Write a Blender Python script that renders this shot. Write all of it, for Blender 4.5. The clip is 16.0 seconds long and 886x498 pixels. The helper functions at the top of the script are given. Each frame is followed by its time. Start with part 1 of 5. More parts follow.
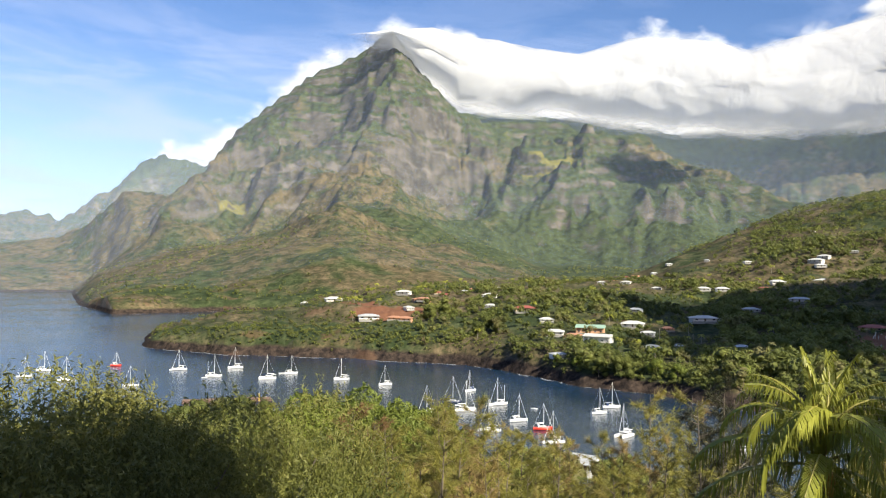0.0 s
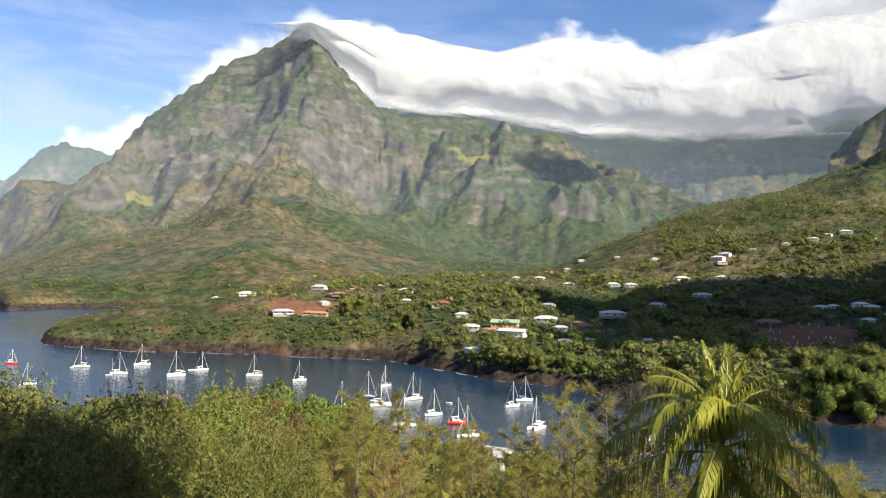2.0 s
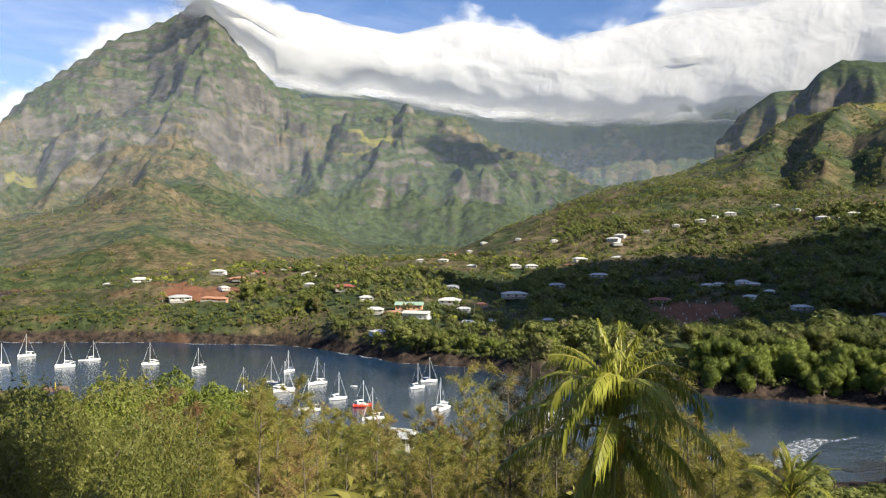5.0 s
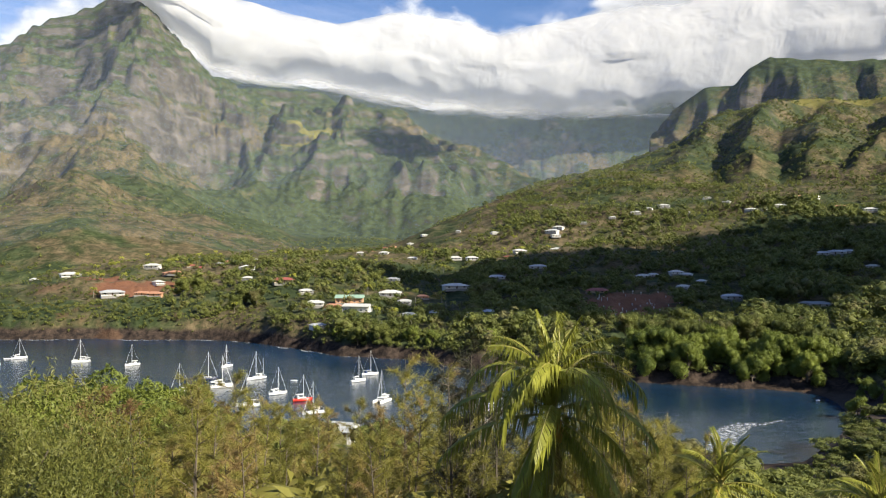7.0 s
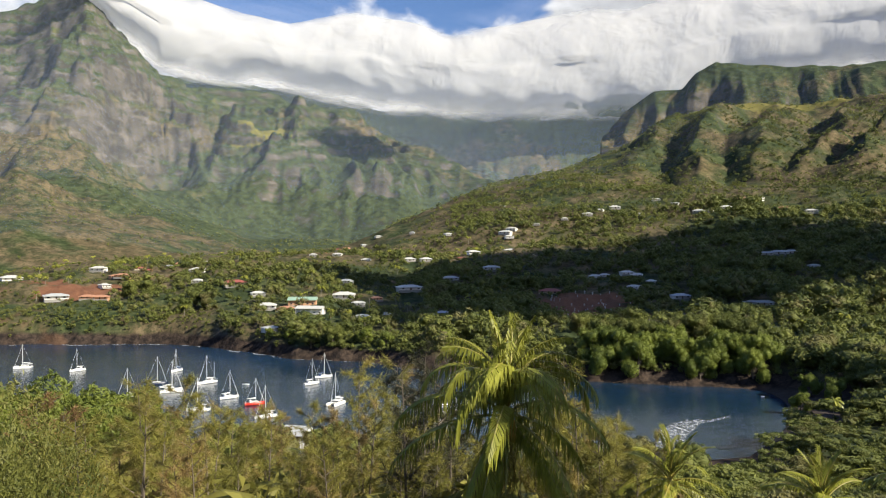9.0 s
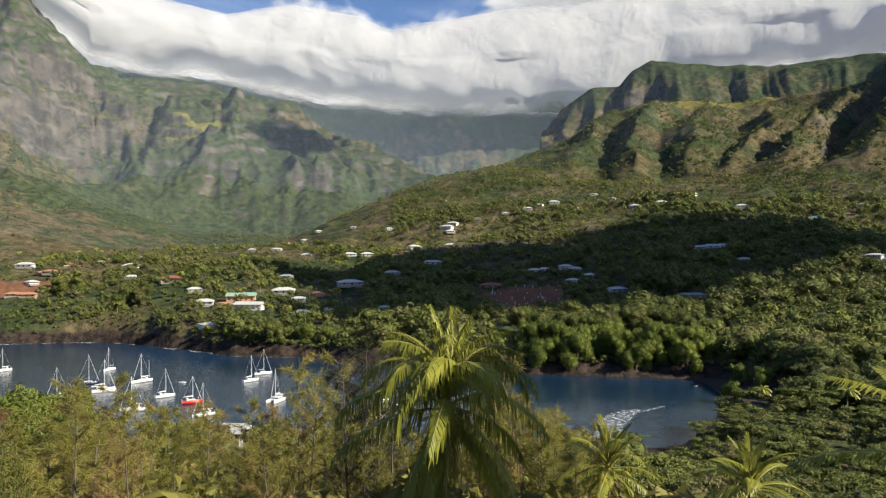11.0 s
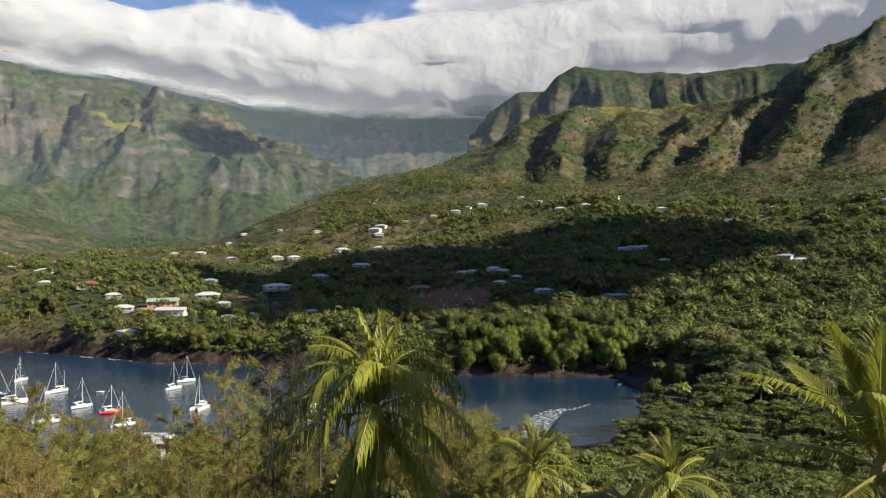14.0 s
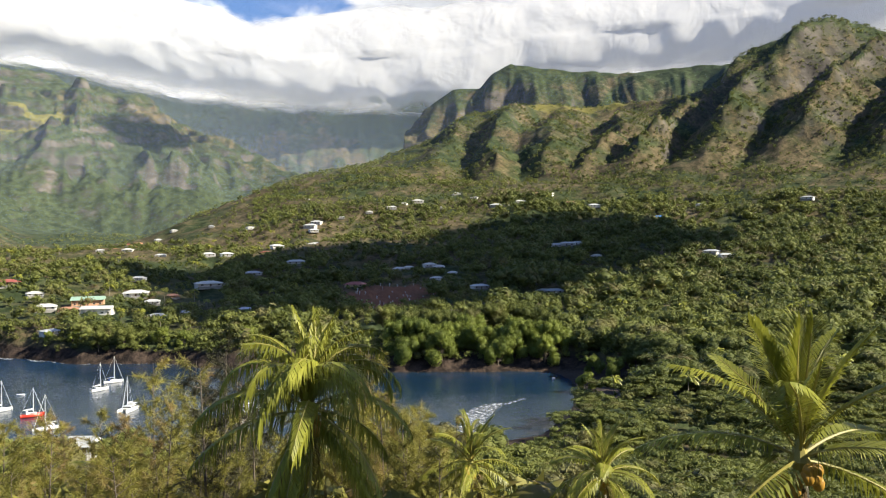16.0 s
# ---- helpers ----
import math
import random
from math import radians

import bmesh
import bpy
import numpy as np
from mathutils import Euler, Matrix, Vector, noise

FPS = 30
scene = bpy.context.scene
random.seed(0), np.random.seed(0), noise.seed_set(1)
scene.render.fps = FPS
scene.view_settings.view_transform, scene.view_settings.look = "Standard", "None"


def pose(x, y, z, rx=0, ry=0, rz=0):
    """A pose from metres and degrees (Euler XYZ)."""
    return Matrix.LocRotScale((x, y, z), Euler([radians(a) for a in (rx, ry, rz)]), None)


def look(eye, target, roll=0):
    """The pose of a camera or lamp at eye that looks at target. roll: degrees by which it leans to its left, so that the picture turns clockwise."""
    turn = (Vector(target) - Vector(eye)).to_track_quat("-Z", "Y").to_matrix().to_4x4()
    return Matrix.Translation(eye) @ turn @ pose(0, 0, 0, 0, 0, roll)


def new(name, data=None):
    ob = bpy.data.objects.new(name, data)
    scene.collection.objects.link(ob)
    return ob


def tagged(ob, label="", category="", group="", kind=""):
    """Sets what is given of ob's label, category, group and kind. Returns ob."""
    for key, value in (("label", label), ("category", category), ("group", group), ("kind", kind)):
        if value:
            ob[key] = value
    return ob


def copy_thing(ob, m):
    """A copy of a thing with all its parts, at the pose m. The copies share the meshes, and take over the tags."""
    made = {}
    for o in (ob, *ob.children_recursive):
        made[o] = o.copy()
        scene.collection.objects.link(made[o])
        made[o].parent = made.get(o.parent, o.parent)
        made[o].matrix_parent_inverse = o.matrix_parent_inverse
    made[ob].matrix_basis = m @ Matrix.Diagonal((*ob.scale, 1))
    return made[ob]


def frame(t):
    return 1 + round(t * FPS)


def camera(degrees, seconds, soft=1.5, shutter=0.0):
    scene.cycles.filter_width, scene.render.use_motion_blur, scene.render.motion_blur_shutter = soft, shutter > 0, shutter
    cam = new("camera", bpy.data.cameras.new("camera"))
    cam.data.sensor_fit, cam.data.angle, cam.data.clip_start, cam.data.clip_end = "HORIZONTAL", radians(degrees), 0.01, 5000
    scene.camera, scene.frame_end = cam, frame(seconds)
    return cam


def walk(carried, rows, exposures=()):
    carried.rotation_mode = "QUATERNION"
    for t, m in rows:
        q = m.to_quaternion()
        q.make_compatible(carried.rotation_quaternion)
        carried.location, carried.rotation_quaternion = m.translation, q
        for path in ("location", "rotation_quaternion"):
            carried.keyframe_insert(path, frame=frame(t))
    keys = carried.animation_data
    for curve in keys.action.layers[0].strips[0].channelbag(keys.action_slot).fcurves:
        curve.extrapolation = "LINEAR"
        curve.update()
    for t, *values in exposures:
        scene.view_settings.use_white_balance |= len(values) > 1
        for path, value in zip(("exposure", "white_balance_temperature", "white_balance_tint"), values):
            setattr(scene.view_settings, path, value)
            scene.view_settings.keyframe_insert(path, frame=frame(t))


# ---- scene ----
FOV, EYE, PIVOT = 60.41, 65.0, 0.33  # degrees; metres above the sea; arm's length
TILT, MID = 2.08, -18.0
TURNS = [  # seconds, yaw, pitch, roll
    (0.0, -0.00, -0.00, -0.00),
    (0.5, -2.14, -0.14, -0.22),
    (1.0, -3.84, -0.18, -0.51),
    (1.5, -4.92, -0.56, -0.70),
    (2.0, -6.25, -0.35, -0.53),
    (2.5, -7.33, -0.24, -0.25),
    (3.0, -8.93, -0.72, -0.13),
    (3.5, -9.93, -0.98, -0.24),
    (4.0, -11.11, -1.36, -0.37),
    (6.5, -16.88, -1.86, -0.01),
    (7.0, -17.95, -2.15, -0.15),
    (7.5, -18.54, -2.16, -0.29),
    (8.0, -19.30, -2.12, -0.21),
    (8.5, -20.11, -2.04, -0.08),
    (9.0, -21.42, -2.04, -0.10),
    (11.5, -26.68, -2.34, -0.07),
    (12.0, -27.42, -2.12, 0.00),
    (12.5, -28.06, -2.15, -0.04),
    (13.0, -29.01, -2.15, -0.05),
    (13.5, -30.02, -2.15, -0.08),
    (14.0, -31.21, -2.23, -0.07),
    (14.5, -32.51, -2.32, -0.06),
    (15.0, -33.73, -2.34, -0.18),
    (15.5, -34.78, -2.37, -0.17),
    (16.0, -36.01, -2.50, -0.16),
]
LEVEL = pose(0, 0, 0, 0, 0, MID) @ pose(0, 0, 0, TILT) @ pose(0, 0, 0, 0, 0, -MID)
cam = camera(FOV, 16.0, 1.1)
walk(cam, [(t, Matrix.Translation((-PIVOT * math.sin(radians(yaw)), PIVOT * math.cos(radians(yaw)) - PIVOT, EYE))
            @ LEVEL @ pose(0, 0, 0, 90 + pitch, roll, yaw)) for t, yaw, pitch, roll in TURNS],
     [(0.0, 1.0), (4.0, 0.97), (7.0, 0.91), (9.0, 0.81), (12.5, 0.65), (14.0, 0.65), (15.0, 0.72), (15.5, 0.93), (16.0, 1.1)])


# ---- world, sun ----
SUN_AZ, SUN_EL = 142.0, 33.0
world = bpy.data.worlds.new("sky")
scene.world = world
world.use_nodes = True


class Graph:
    """Short ways to add and link shader nodes."""

    def __init__(self, tree):
        self.tree = tree
        tree.nodes.clear()

    def add(self, kind, **values):
        n = self.tree.nodes.new(kind)
        for key, value in values.items():
            setattr(n, key, value)
        return n

    def put(self, socket, value):
        if isinstance(value, bpy.types.NodeSocket):
            self.tree.links.new(value, socket)
        else:
            socket.default_value = value

    def math(self, op, a, b=0.0, c=0.0, clamp=False):
        n = self.add("ShaderNodeMath", operation=op, use_clamp=clamp)
        for s, v in zip(n.inputs, (a, b, c)):
            self.put(s, v)
        return n.outputs[0]

    def mix(self, fac, a, b, blend="MIX"):
        n = self.add("ShaderNodeMix", data_type="RGBA", blend_type=blend)
        for s, v in ((n.inputs[0], fac), (n.inputs[6], a), (n.inputs[7], b)):
            self.put(s, (*v, 1) if isinstance(v, tuple) and len(v) == 3 else v)
        return n.outputs[2]

    def noise(self, vector, scale, detail=4.0, rough=0.55, distortion=0.0):
        n = self.add("ShaderNodeTexNoise")
        if vector is not None:
            self.put(n.inputs["Vector"], vector)
        n.inputs["Scale"].default_value, n.inputs["Detail"].default_value = scale, detail
        n.inputs["Roughness"].default_value, n.inputs["Distortion"].default_value = rough, distortion
        return n.outputs["Fac"]

    def step(self, value, a, b, lo=0.0, hi=1.0):
        n = self.add("ShaderNodeMapRange", interpolation_type="SMOOTHSTEP")
        for s, v in zip(n.inputs, (value, a, b, lo, hi)):
            self.put(s, v)
        return n.outputs[0]

    def curve(self, value, lo, hi, points, top):
        """A height that follows (position, height) points between lo and hi."""
        n = self.add("ShaderNodeValToRGB")
        self.put(n.inputs[0], self.step_linear(value, lo, hi))
        n.color_ramp.interpolation = "EASE"
        e = n.color_ramp.elements
        while len(e) < len(points):
            e.new(0.5)
        for k, (p, h) in enumerate(points):
            e[k].position = (p - lo) / (hi - lo)
            e[k].color = (h / top, h / top, h / top, 1)
        return self.math("MULTIPLY", n.outputs[0], top)

    def step_linear(self, value, a, b):
        n = self.add("ShaderNodeMapRange")
        for s, v in zip(n.inputs, (value, a, b, 0.0, 1.0)):
            self.put(s, v)
        return n.outputs[0]


g = Graph(world.node_tree)
sky = g.add("ShaderNodeTexSky", sky_type="NISHITA", sun_disc=False, sun_elevation=radians(SUN_EL), sun_rotation=radians(SUN_AZ), air_density=1.0, dust_density=0.6, ozone_density=1.4)
SKY_LIGHT = 0.057
way = g.add("ShaderNodeTexCoord").outputs["Generated"]
xyz = g.add("ShaderNodeSeparateXYZ")
g.put(xyz.inputs[0], way)
bearing = g.math("MULTIPLY", g.math("ARCTAN2", xyz.outputs[0], xyz.outputs[1]), 180 / math.pi)
rise_deg = g.math("MULTIPLY", g.math("ARCSINE", xyz.outputs[2]), 180 / math.pi)
flat = g.add("ShaderNodeCombineXYZ")
g.put(flat.inputs[0], g.math("MULTIPLY", bearing, 0.1))
g.put(flat.inputs[1], g.math("MULTIPLY", rise_deg, 0.16))
puffs = g.noise(flat.outputs[0], 1.7, 7.0, 0.5, 0.25)
billow = g.noise(flat.outputs[0], 4.2, 5.0, 0.5, 0.4)
# the cloud bank's upper rim over the ridge
rim = g.curve(bearing, -60, 90, [(-60, 0), (-25, 1), (-22.6, 7.2), (-19.5, 9.0), (-15.5, 10.8), (-13.0, 13.2), (-10.5, 15.8), (-8, 17.0), (-3, 18.3), (0.5, 18.2), (5, 16.0), (10, 15.6), (15, 17.4), (22, 15.6), (28, 17.5), (34, 25)], 30)
edge = g.math("ADD", g.math("SUBTRACT", rim, rise_deg), g.math("MULTIPLY", g.math("SUBTRACT", puffs, 0.5), 6.0))
edge = g.math("ADD", edge, g.math("MULTIPLY", g.math("SUBTRACT", billow, 0.5), 3.0))
bank = g.step(edge, -0.4, 1.3)
# thin high streaks
streak = g.add("ShaderNodeCombineXYZ")
g.put(streak.inputs[0], g.math("MULTIPLY", bearing, 0.035))
g.put(streak.inputs[1], g.math("ADD", g.math("MULTIPLY", rise_deg, 0.17), g.math("MULTIPLY", bearing, 0.012)))
wisps = g.math("MULTIPLY", g.step(g.noise(streak.outputs[0], 2.3, 6.0, 0.6, 0.5), 0.38, 0.66, 0.0, 0.7), g.step(rise_deg, 20.0, 13.0, 0.2, 1.0))
low = g.step(rise_deg, 16.0, 5.0, 0.0, 0.2)
veil = g.math("MAXIMUM", wisps, low)
rich = g.add("ShaderNodeHueSaturation")
rich.inputs["Saturation"].default_value = 1.18
rich.inputs["Value"].default_value = 1.2
g.put(rich.inputs["Color"], sky.outputs[0])
blue = g.mix(1.0, rich.outputs[0], (0.92, 0.95, 1.16), "MULTIPLY")
clear = g.mix(veil, blue, (5.2, 6.3, 9.2))
depth = g.step(edge, 0.4, 7.5)
grey = g.math("MULTIPLY", g.math("SUBTRACT", 1.15, g.math("MULTIPLY", depth, 0.38)), g.step(g.math("ADD", g.math("MULTIPLY", puffs, 0.5), g.math("MULTIPLY", billow, 0.5)), 0.32, 0.64, 0.66, 1.1))
mist = g.mix(depth, (9.0, 9.1, 9.3), (9.0, 9.2, 9.6))
lit = g.add("ShaderNodeVectorMath", operation="SCALE")
g.put(lit.inputs[0], mist)
g.put(lit.inputs[3], grey)
back = g.add("ShaderNodeBackground")
g.put(back.inputs[0], g.mix(bank, clear, lit.outputs[0]))
back.inputs[1].default_value = SKY_LIGHT
g.put(g.add("ShaderNodeOutputWorld").inputs[0], back.outputs[0])

sun = new("sun", bpy.data.lights.new("sun", "SUN"))
sun.data.energy, sun.data.angle, sun.data.color = 5.0, radians(0.6), (1.0, 0.92, 0.75)
sa, se = radians(SUN_AZ), radians(SUN_EL)
sun.matrix_world = look((math.sin(sa) * math.cos(se) * 400, math.cos(sa) * math.cos(se) * 400, 65 + math.sin(se) * 400), (0, 0, 65))


# ---- materials ----
def material(name):
    m = bpy.data.materials.new(name)
    m.use_nodes = True
    gr = Graph(m.node_tree)
    bsdf = gr.add("ShaderNodeBsdfPrincipled")
    out = gr.add("ShaderNodeOutputMaterial")
    gr.put(out.inputs[0], bsdf.outputs[0])
    return m, gr, bsdf, out


def place_of(gr):
    return gr.add("ShaderNodeNewGeometry").outputs["Position"]


def plain(name, colour, rough=0.6, metal=0.0, wear=0.25, size=3.0):
    """Paint, metal or wood with a little wear at two scales."""
    m, gr, bsdf, out = material(name)
    where = gr.add("ShaderNodeTexCoord").outputs["Object"]
    a, b = gr.noise(where, size, 5), gr.noise(where, size * 9, 3)
    dirt = gr.math("MULTIPLY", gr.step(gr.math("ADD", gr.math("MULTIPLY", a, 0.7), gr.math("MULTIPLY", b, 0.3)), 0.4, 0.75), wear)
    gr.put(bsdf.inputs["Base Color"], gr.mix(dirt, colour, tuple(c * 0.45 for c in colour)))
    bsdf.inputs["Roughness"].default_value, bsdf.inputs["Metallic"].default_value = rough, metal
    return m


def leafy(name, dark, light, patch=0.05, see=0.35, dry=None, rough=0.55, grain=0.0):
    """Leaves: tones differ leaf by leaf and from stand to stand; some light comes through."""
    m, gr, bsdf, out = material(name)
    geo = gr.add("ShaderNodeNewGeometry")
    stand = gr.noise(geo.outputs["Position"], patch, 4)
    wide_stand = gr.noise(geo.outputs["Position"], patch * 0.22, 3)
    tone = gr.math("ADD", gr.math("ADD", gr.math("MULTIPLY", gr.step(stand, 0.3, 0.7), 0.42), gr.math("MULTIPLY", gr.step(wide_stand, 0.35, 0.65), 0.28)), gr.math("MULTIPLY", geo.outputs["Random Per Island"], 0.3))
    col = gr.mix(tone, dark, light)
    if dry:
        col = gr.mix(gr.step(gr.noise(geo.outputs["Position"], patch * 1.7, 3), 0.52, 0.68, 0.0, 0.8), col, dry)
    gr.put(bsdf.inputs["Base Color"], col)
    bsdf.inputs["Roughness"].default_value = rough
    bsdf.inputs["Specular IOR Level"].default_value = 0.3
    if grain:
        bump = gr.add("ShaderNodeBump")
        bump.inputs["Strength"].default_value, bump.inputs["Distance"].default_value = 1.0, 0.8
        gr.put(bump.inputs["Height"], gr.noise(geo.outputs["Position"], grain, 4, 0.65))
        gr.put(bsdf.inputs["Normal"], bump.outputs[0])
    thin = gr.add("ShaderNodeBsdfTranslucent")
    gr.put(thin.inputs[0], col)
    mixed = gr.add("ShaderNodeMixShader")
    mixed.inputs[0].default_value = see
    gr.put(mixed.inputs[1], bsdf.outputs[0])
    gr.put(mixed.inputs[2], thin.outputs[0])
    gr.put(out.inputs[0], mixed.outputs[0])
    return m


# bare red earth: place and radius
SOILS = [(300, 492, 46), (338, 516, 32), (-55, 690, 34), (-85, 745, 30), (-25, 715, 22)]
# dark beach sand
SANDS = [(222, 216, 34), (238, 250, 36)]
# grassy clearings: place and radius
MEADOWS = [(395, 2840, 70), (470, 2860, 60), (-720, 2600, 60), (-370, 2360, 35), (1370, 1400, 80), (1470, 1335, 80), (1180, 1540, 40)]


def land_material():
    m, gr, bsdf, out = material("hillside")
    geo = gr.add("ShaderNodeNewGeometry")
    where = geo.outputs["Position"]
    sep = gr.add("ShaderNodeSeparateXYZ")
    gr.put(sep.inputs[0], where)
    nor = gr.add("ShaderNodeSeparateXYZ")
    gr.put(nor.inputs[0], geo.outputs["Normal"])
    broad, mid, fine, tiny = gr.noise(where, 0.0035, 5), gr.noise(where, 0.014, 5), gr.noise(where, 0.05, 6, 0.65), gr.noise(where, 0.22, 4, 0.7)
    green = gr.mix(gr.step(fine, 0.35, 0.65), (0.027, 0.038, 0.016), (0.072, 0.090, 0.038))
    dry = gr.mix(gr.step(fine, 0.35, 0.68), (0.074, 0.058, 0.032), (0.168, 0.129, 0.074))
    blend = gr.math("ADD", gr.math("MULTIPLY", broad, 0.45), gr.math("ADD", gr.math("MULTIPLY", mid, 0.4), gr.math("MULTIPLY", fine, 0.15)))
    # the moist valley behind the village and the heights are the greenest
    vale = gr.add("ShaderNodeVectorMath", operation="DISTANCE")
    gr.put(vale.inputs[0], where)
    vale.inputs[1].default_value = (640, 2300, 200)
    lush = gr.math("MAXIMUM", gr.step(sep.outputs[2], 430.0, 760.0, 0.0, 0.12), gr.step(vale.outputs["Value"], 900.0, 350.0, 0.0, 0.16))
    cover = gr.mix(gr.step(gr.math("SUBTRACT", blend, lush), 0.425, 0.57), green, dry)
    bright = gr.math("MULTIPLY", gr.step(gr.noise(where, 0.009, 3), 0.66, 0.74), 0.35)
    edge_noise = gr.noise(where, 0.012, 5, 0.6)
    for cx, cy, wide in MEADOWS:
        off = gr.add("ShaderNodeVectorMath", operation="DISTANCE")
        gr.put(off.inputs[0], where)
        flat_spot = gr.add("ShaderNodeCombineXYZ")
        flat_spot.inputs[0].default_value, flat_spot.inputs[1].default_value = cx, cy
        gr.put(flat_spot.inputs[2], sep.outputs[2])
        gr.put(off.inputs[1], flat_spot.outputs[0])
        reach = gr.math("ADD", gr.math("DIVIDE", off.outputs["Value"], wide), gr.math("MULTIPLY", gr.math("SUBTRACT", edge_noise, 0.5), 3.0))
        bright = gr.math("MAXIMUM", bright, gr.step(reach, 0.95, 0.75))
    bushes = gr.step(tiny, 0.47, 0.60)
    cover = gr.mix(gr.math("MULTIPLY", bushes, 0.6), cover, (0.020, 0.034, 0.011))
    streaks = gr.add("ShaderNodeMapping")
    gr.put(streaks.inputs[0], where)
    streaks.inputs["Scale"].default_value = (1, 1, 0.6)
    rocky = gr.math("ADD", gr.math("MULTIPLY", gr.noise(streaks.outputs[0], 0.022, 6, 0.65), 0.5), gr.math("MULTIPLY", gr.noise(where, 0.012, 6, 0.7), 0.5))
    rock = gr.mix(gr.step(rocky, 0.38, 0.64), (0.046, 0.041, 0.034), (0.135, 0.119, 0.100))
    beds = gr.add("ShaderNodeMapping")
    gr.put(beds.inputs[0], where)
    beds.inputs["Scale"].default_value = (0.011, 0.011, 0.034)
    beds.inputs["Rotation"].default_value = (0.10, 0.16, 0.0)
    ledge = gr.noise(beds.outputs[0], 1.0, 6, 0.62, 0.6)
    rock = gr.mix(gr.step(ledge, 0.52, 0.68, 0.0, 0.5), rock, (0.205, 0.180, 0.150))
    rock = gr.mix(gr.step(gr.math("ADD", gr.math("MULTIPLY", ledge, 0.6), gr.math("MULTIPLY", fine, 0.4)), 0.46, 0.38, 0.0, 0.85), rock, (0.038, 0.046, 0.020))
    steep = gr.step(gr.math("ADD", nor.outputs[2], gr.math("MULTIPLY", gr.math("SUBTRACT", gr.math("ADD", gr.math("MULTIPLY", mid, 0.5), gr.math("MULTIPLY", fine, 0.5)), 0.5), 1.1)), 0.64, 0.42)
    cover = gr.mix(gr.math("MULTIPLY", bright, 0.9), cover, gr.mix(fine, (0.120, 0.110, 0.030), (0.210, 0.190, 0.055)))
    col = gr.mix(steep, cover, rock)
    # bare rock and dark sand where the sea reaches
    shore = gr.step(gr.math("ADD", sep.outputs[2], gr.math("MULTIPLY", gr.math("SUBTRACT", fine, 0.5), 8.0)), 9.0, 5.6)
    col = gr.mix(shore, col, gr.mix(gr.step(tiny, 0.35, 0.7), (0.017, 0.014, 0.013), (0.075, 0.054, 0.041)))
    soil = gr.math("MULTIPLY", gr.step(gr.noise(where, 0.021, 4), 0.60, 0.66), gr.step(sep.outputs[2], 60.0, 45.0))
    col = gr.mix(gr.math("MULTIPLY", soil, 0.45), col, (0.150, 0.085, 0.050))
    for cx, cy, wide in SOILS:
        off = gr.add("ShaderNodeVectorMath", operation="DISTANCE")
        gr.put(off.inputs[0], where)
        flat_spot = gr.add("ShaderNodeCombineXYZ")
        flat_spot.inputs[0].default_value, flat_spot.inputs[1].default_value = cx, cy
        gr.put(flat_spot.inputs[2], sep.outputs[2])
        gr.put(off.inputs[1], flat_spot.outputs[0])
        bare = gr.step(gr.math("ADD", gr.math("DIVIDE", off.outputs["Value"], wide), gr.math("MULTIPLY", gr.math("SUBTRACT", fine, 0.5), 1.2)), 1.0, 0.7)
        col = gr.mix(bare, col, gr.mix(tiny, (0.120, 0.055, 0.035), (0.230, 0.110, 0.060)))
    for cx, cy, wide in SANDS:
        off = gr.add("ShaderNodeVectorMath", operation="DISTANCE")
        gr.put(off.inputs[0], where)
        flat_spot = gr.add("ShaderNodeCombineXYZ")
        flat_spot.inputs[0].default_value, flat_spot.inputs[1].default_value = cx, cy
        gr.put(flat_spot.inputs[2], sep.outputs[2])
        gr.put(off.inputs[1], flat_spot.outputs[0])
        col = gr.mix(gr.step(gr.math("ADD", gr.math("DIVIDE", off.outputs["Value"], wide), gr.math("MULTIPLY", fine, 0.3)), 1.2, 1.0), col, gr.mix(tiny, (0.040, 0.032, 0.027), (0.085, 0.066, 0.052)))
    gr.put(bsdf.inputs["Base Color"], col)
    bsdf.inputs["Roughness"].default_value = 0.95
    bsdf.inputs["Specular IOR Level"].default_value = 0.1
    bump = gr.add("ShaderNodeBump")
    bump.inputs["Strength"].default_value, bump.inputs["Distance"].default_value = 0.8, 3.0
    gr.put(bump.inputs["Height"], gr.math("ADD", gr.math("MULTIPLY", fine, 1.0), gr.math("ADD", gr.math("MULTIPLY", tiny, 0.35), gr.math("MULTIPLY", rocky, 0.9))))
    gr.put(bsdf.inputs["Normal"], bump.outputs[0])
    return m


def water_material():
    m, gr, bsdf, out = material("sea_water")
    where = place_of(gr)
    calm = gr.step(gr.noise(where, 0.006, 4), 0.35, 0.65)
    gr.put(bsdf.inputs["Base Color"], gr.mix(calm, (0.009, 0.027, 0.052), (0.013, 0.038, 0.078)))
    gr.put(bsdf.inputs["Roughness"], gr.step(calm, 0.0, 1.0, 0.09, 0.18))
    bsdf.inputs["IOR"].default_value = 1.33
    bump = gr.add("ShaderNodeBump")
    bump.inputs["Strength"].default_value, bump.inputs["Distance"].default_value = 0.32, 1.1
    stretch = gr.add("ShaderNodeMapping")
    gr.put(stretch.inputs[0], where)
    stretch.inputs["Scale"].default_value = (0.6, 1.0, 1.0)
    gr.put(bump.inputs["Height"], gr.math("ADD", gr.math("MULTIPLY", gr.noise(stretch.outputs[0], 0.35, 5, 0.6), 0.7), gr.math("MULTIPLY", gr.noise(where, 0.05, 3), 0.6)))
    gr.put(bsdf.inputs["Normal"], bump.outputs[0])
    return m


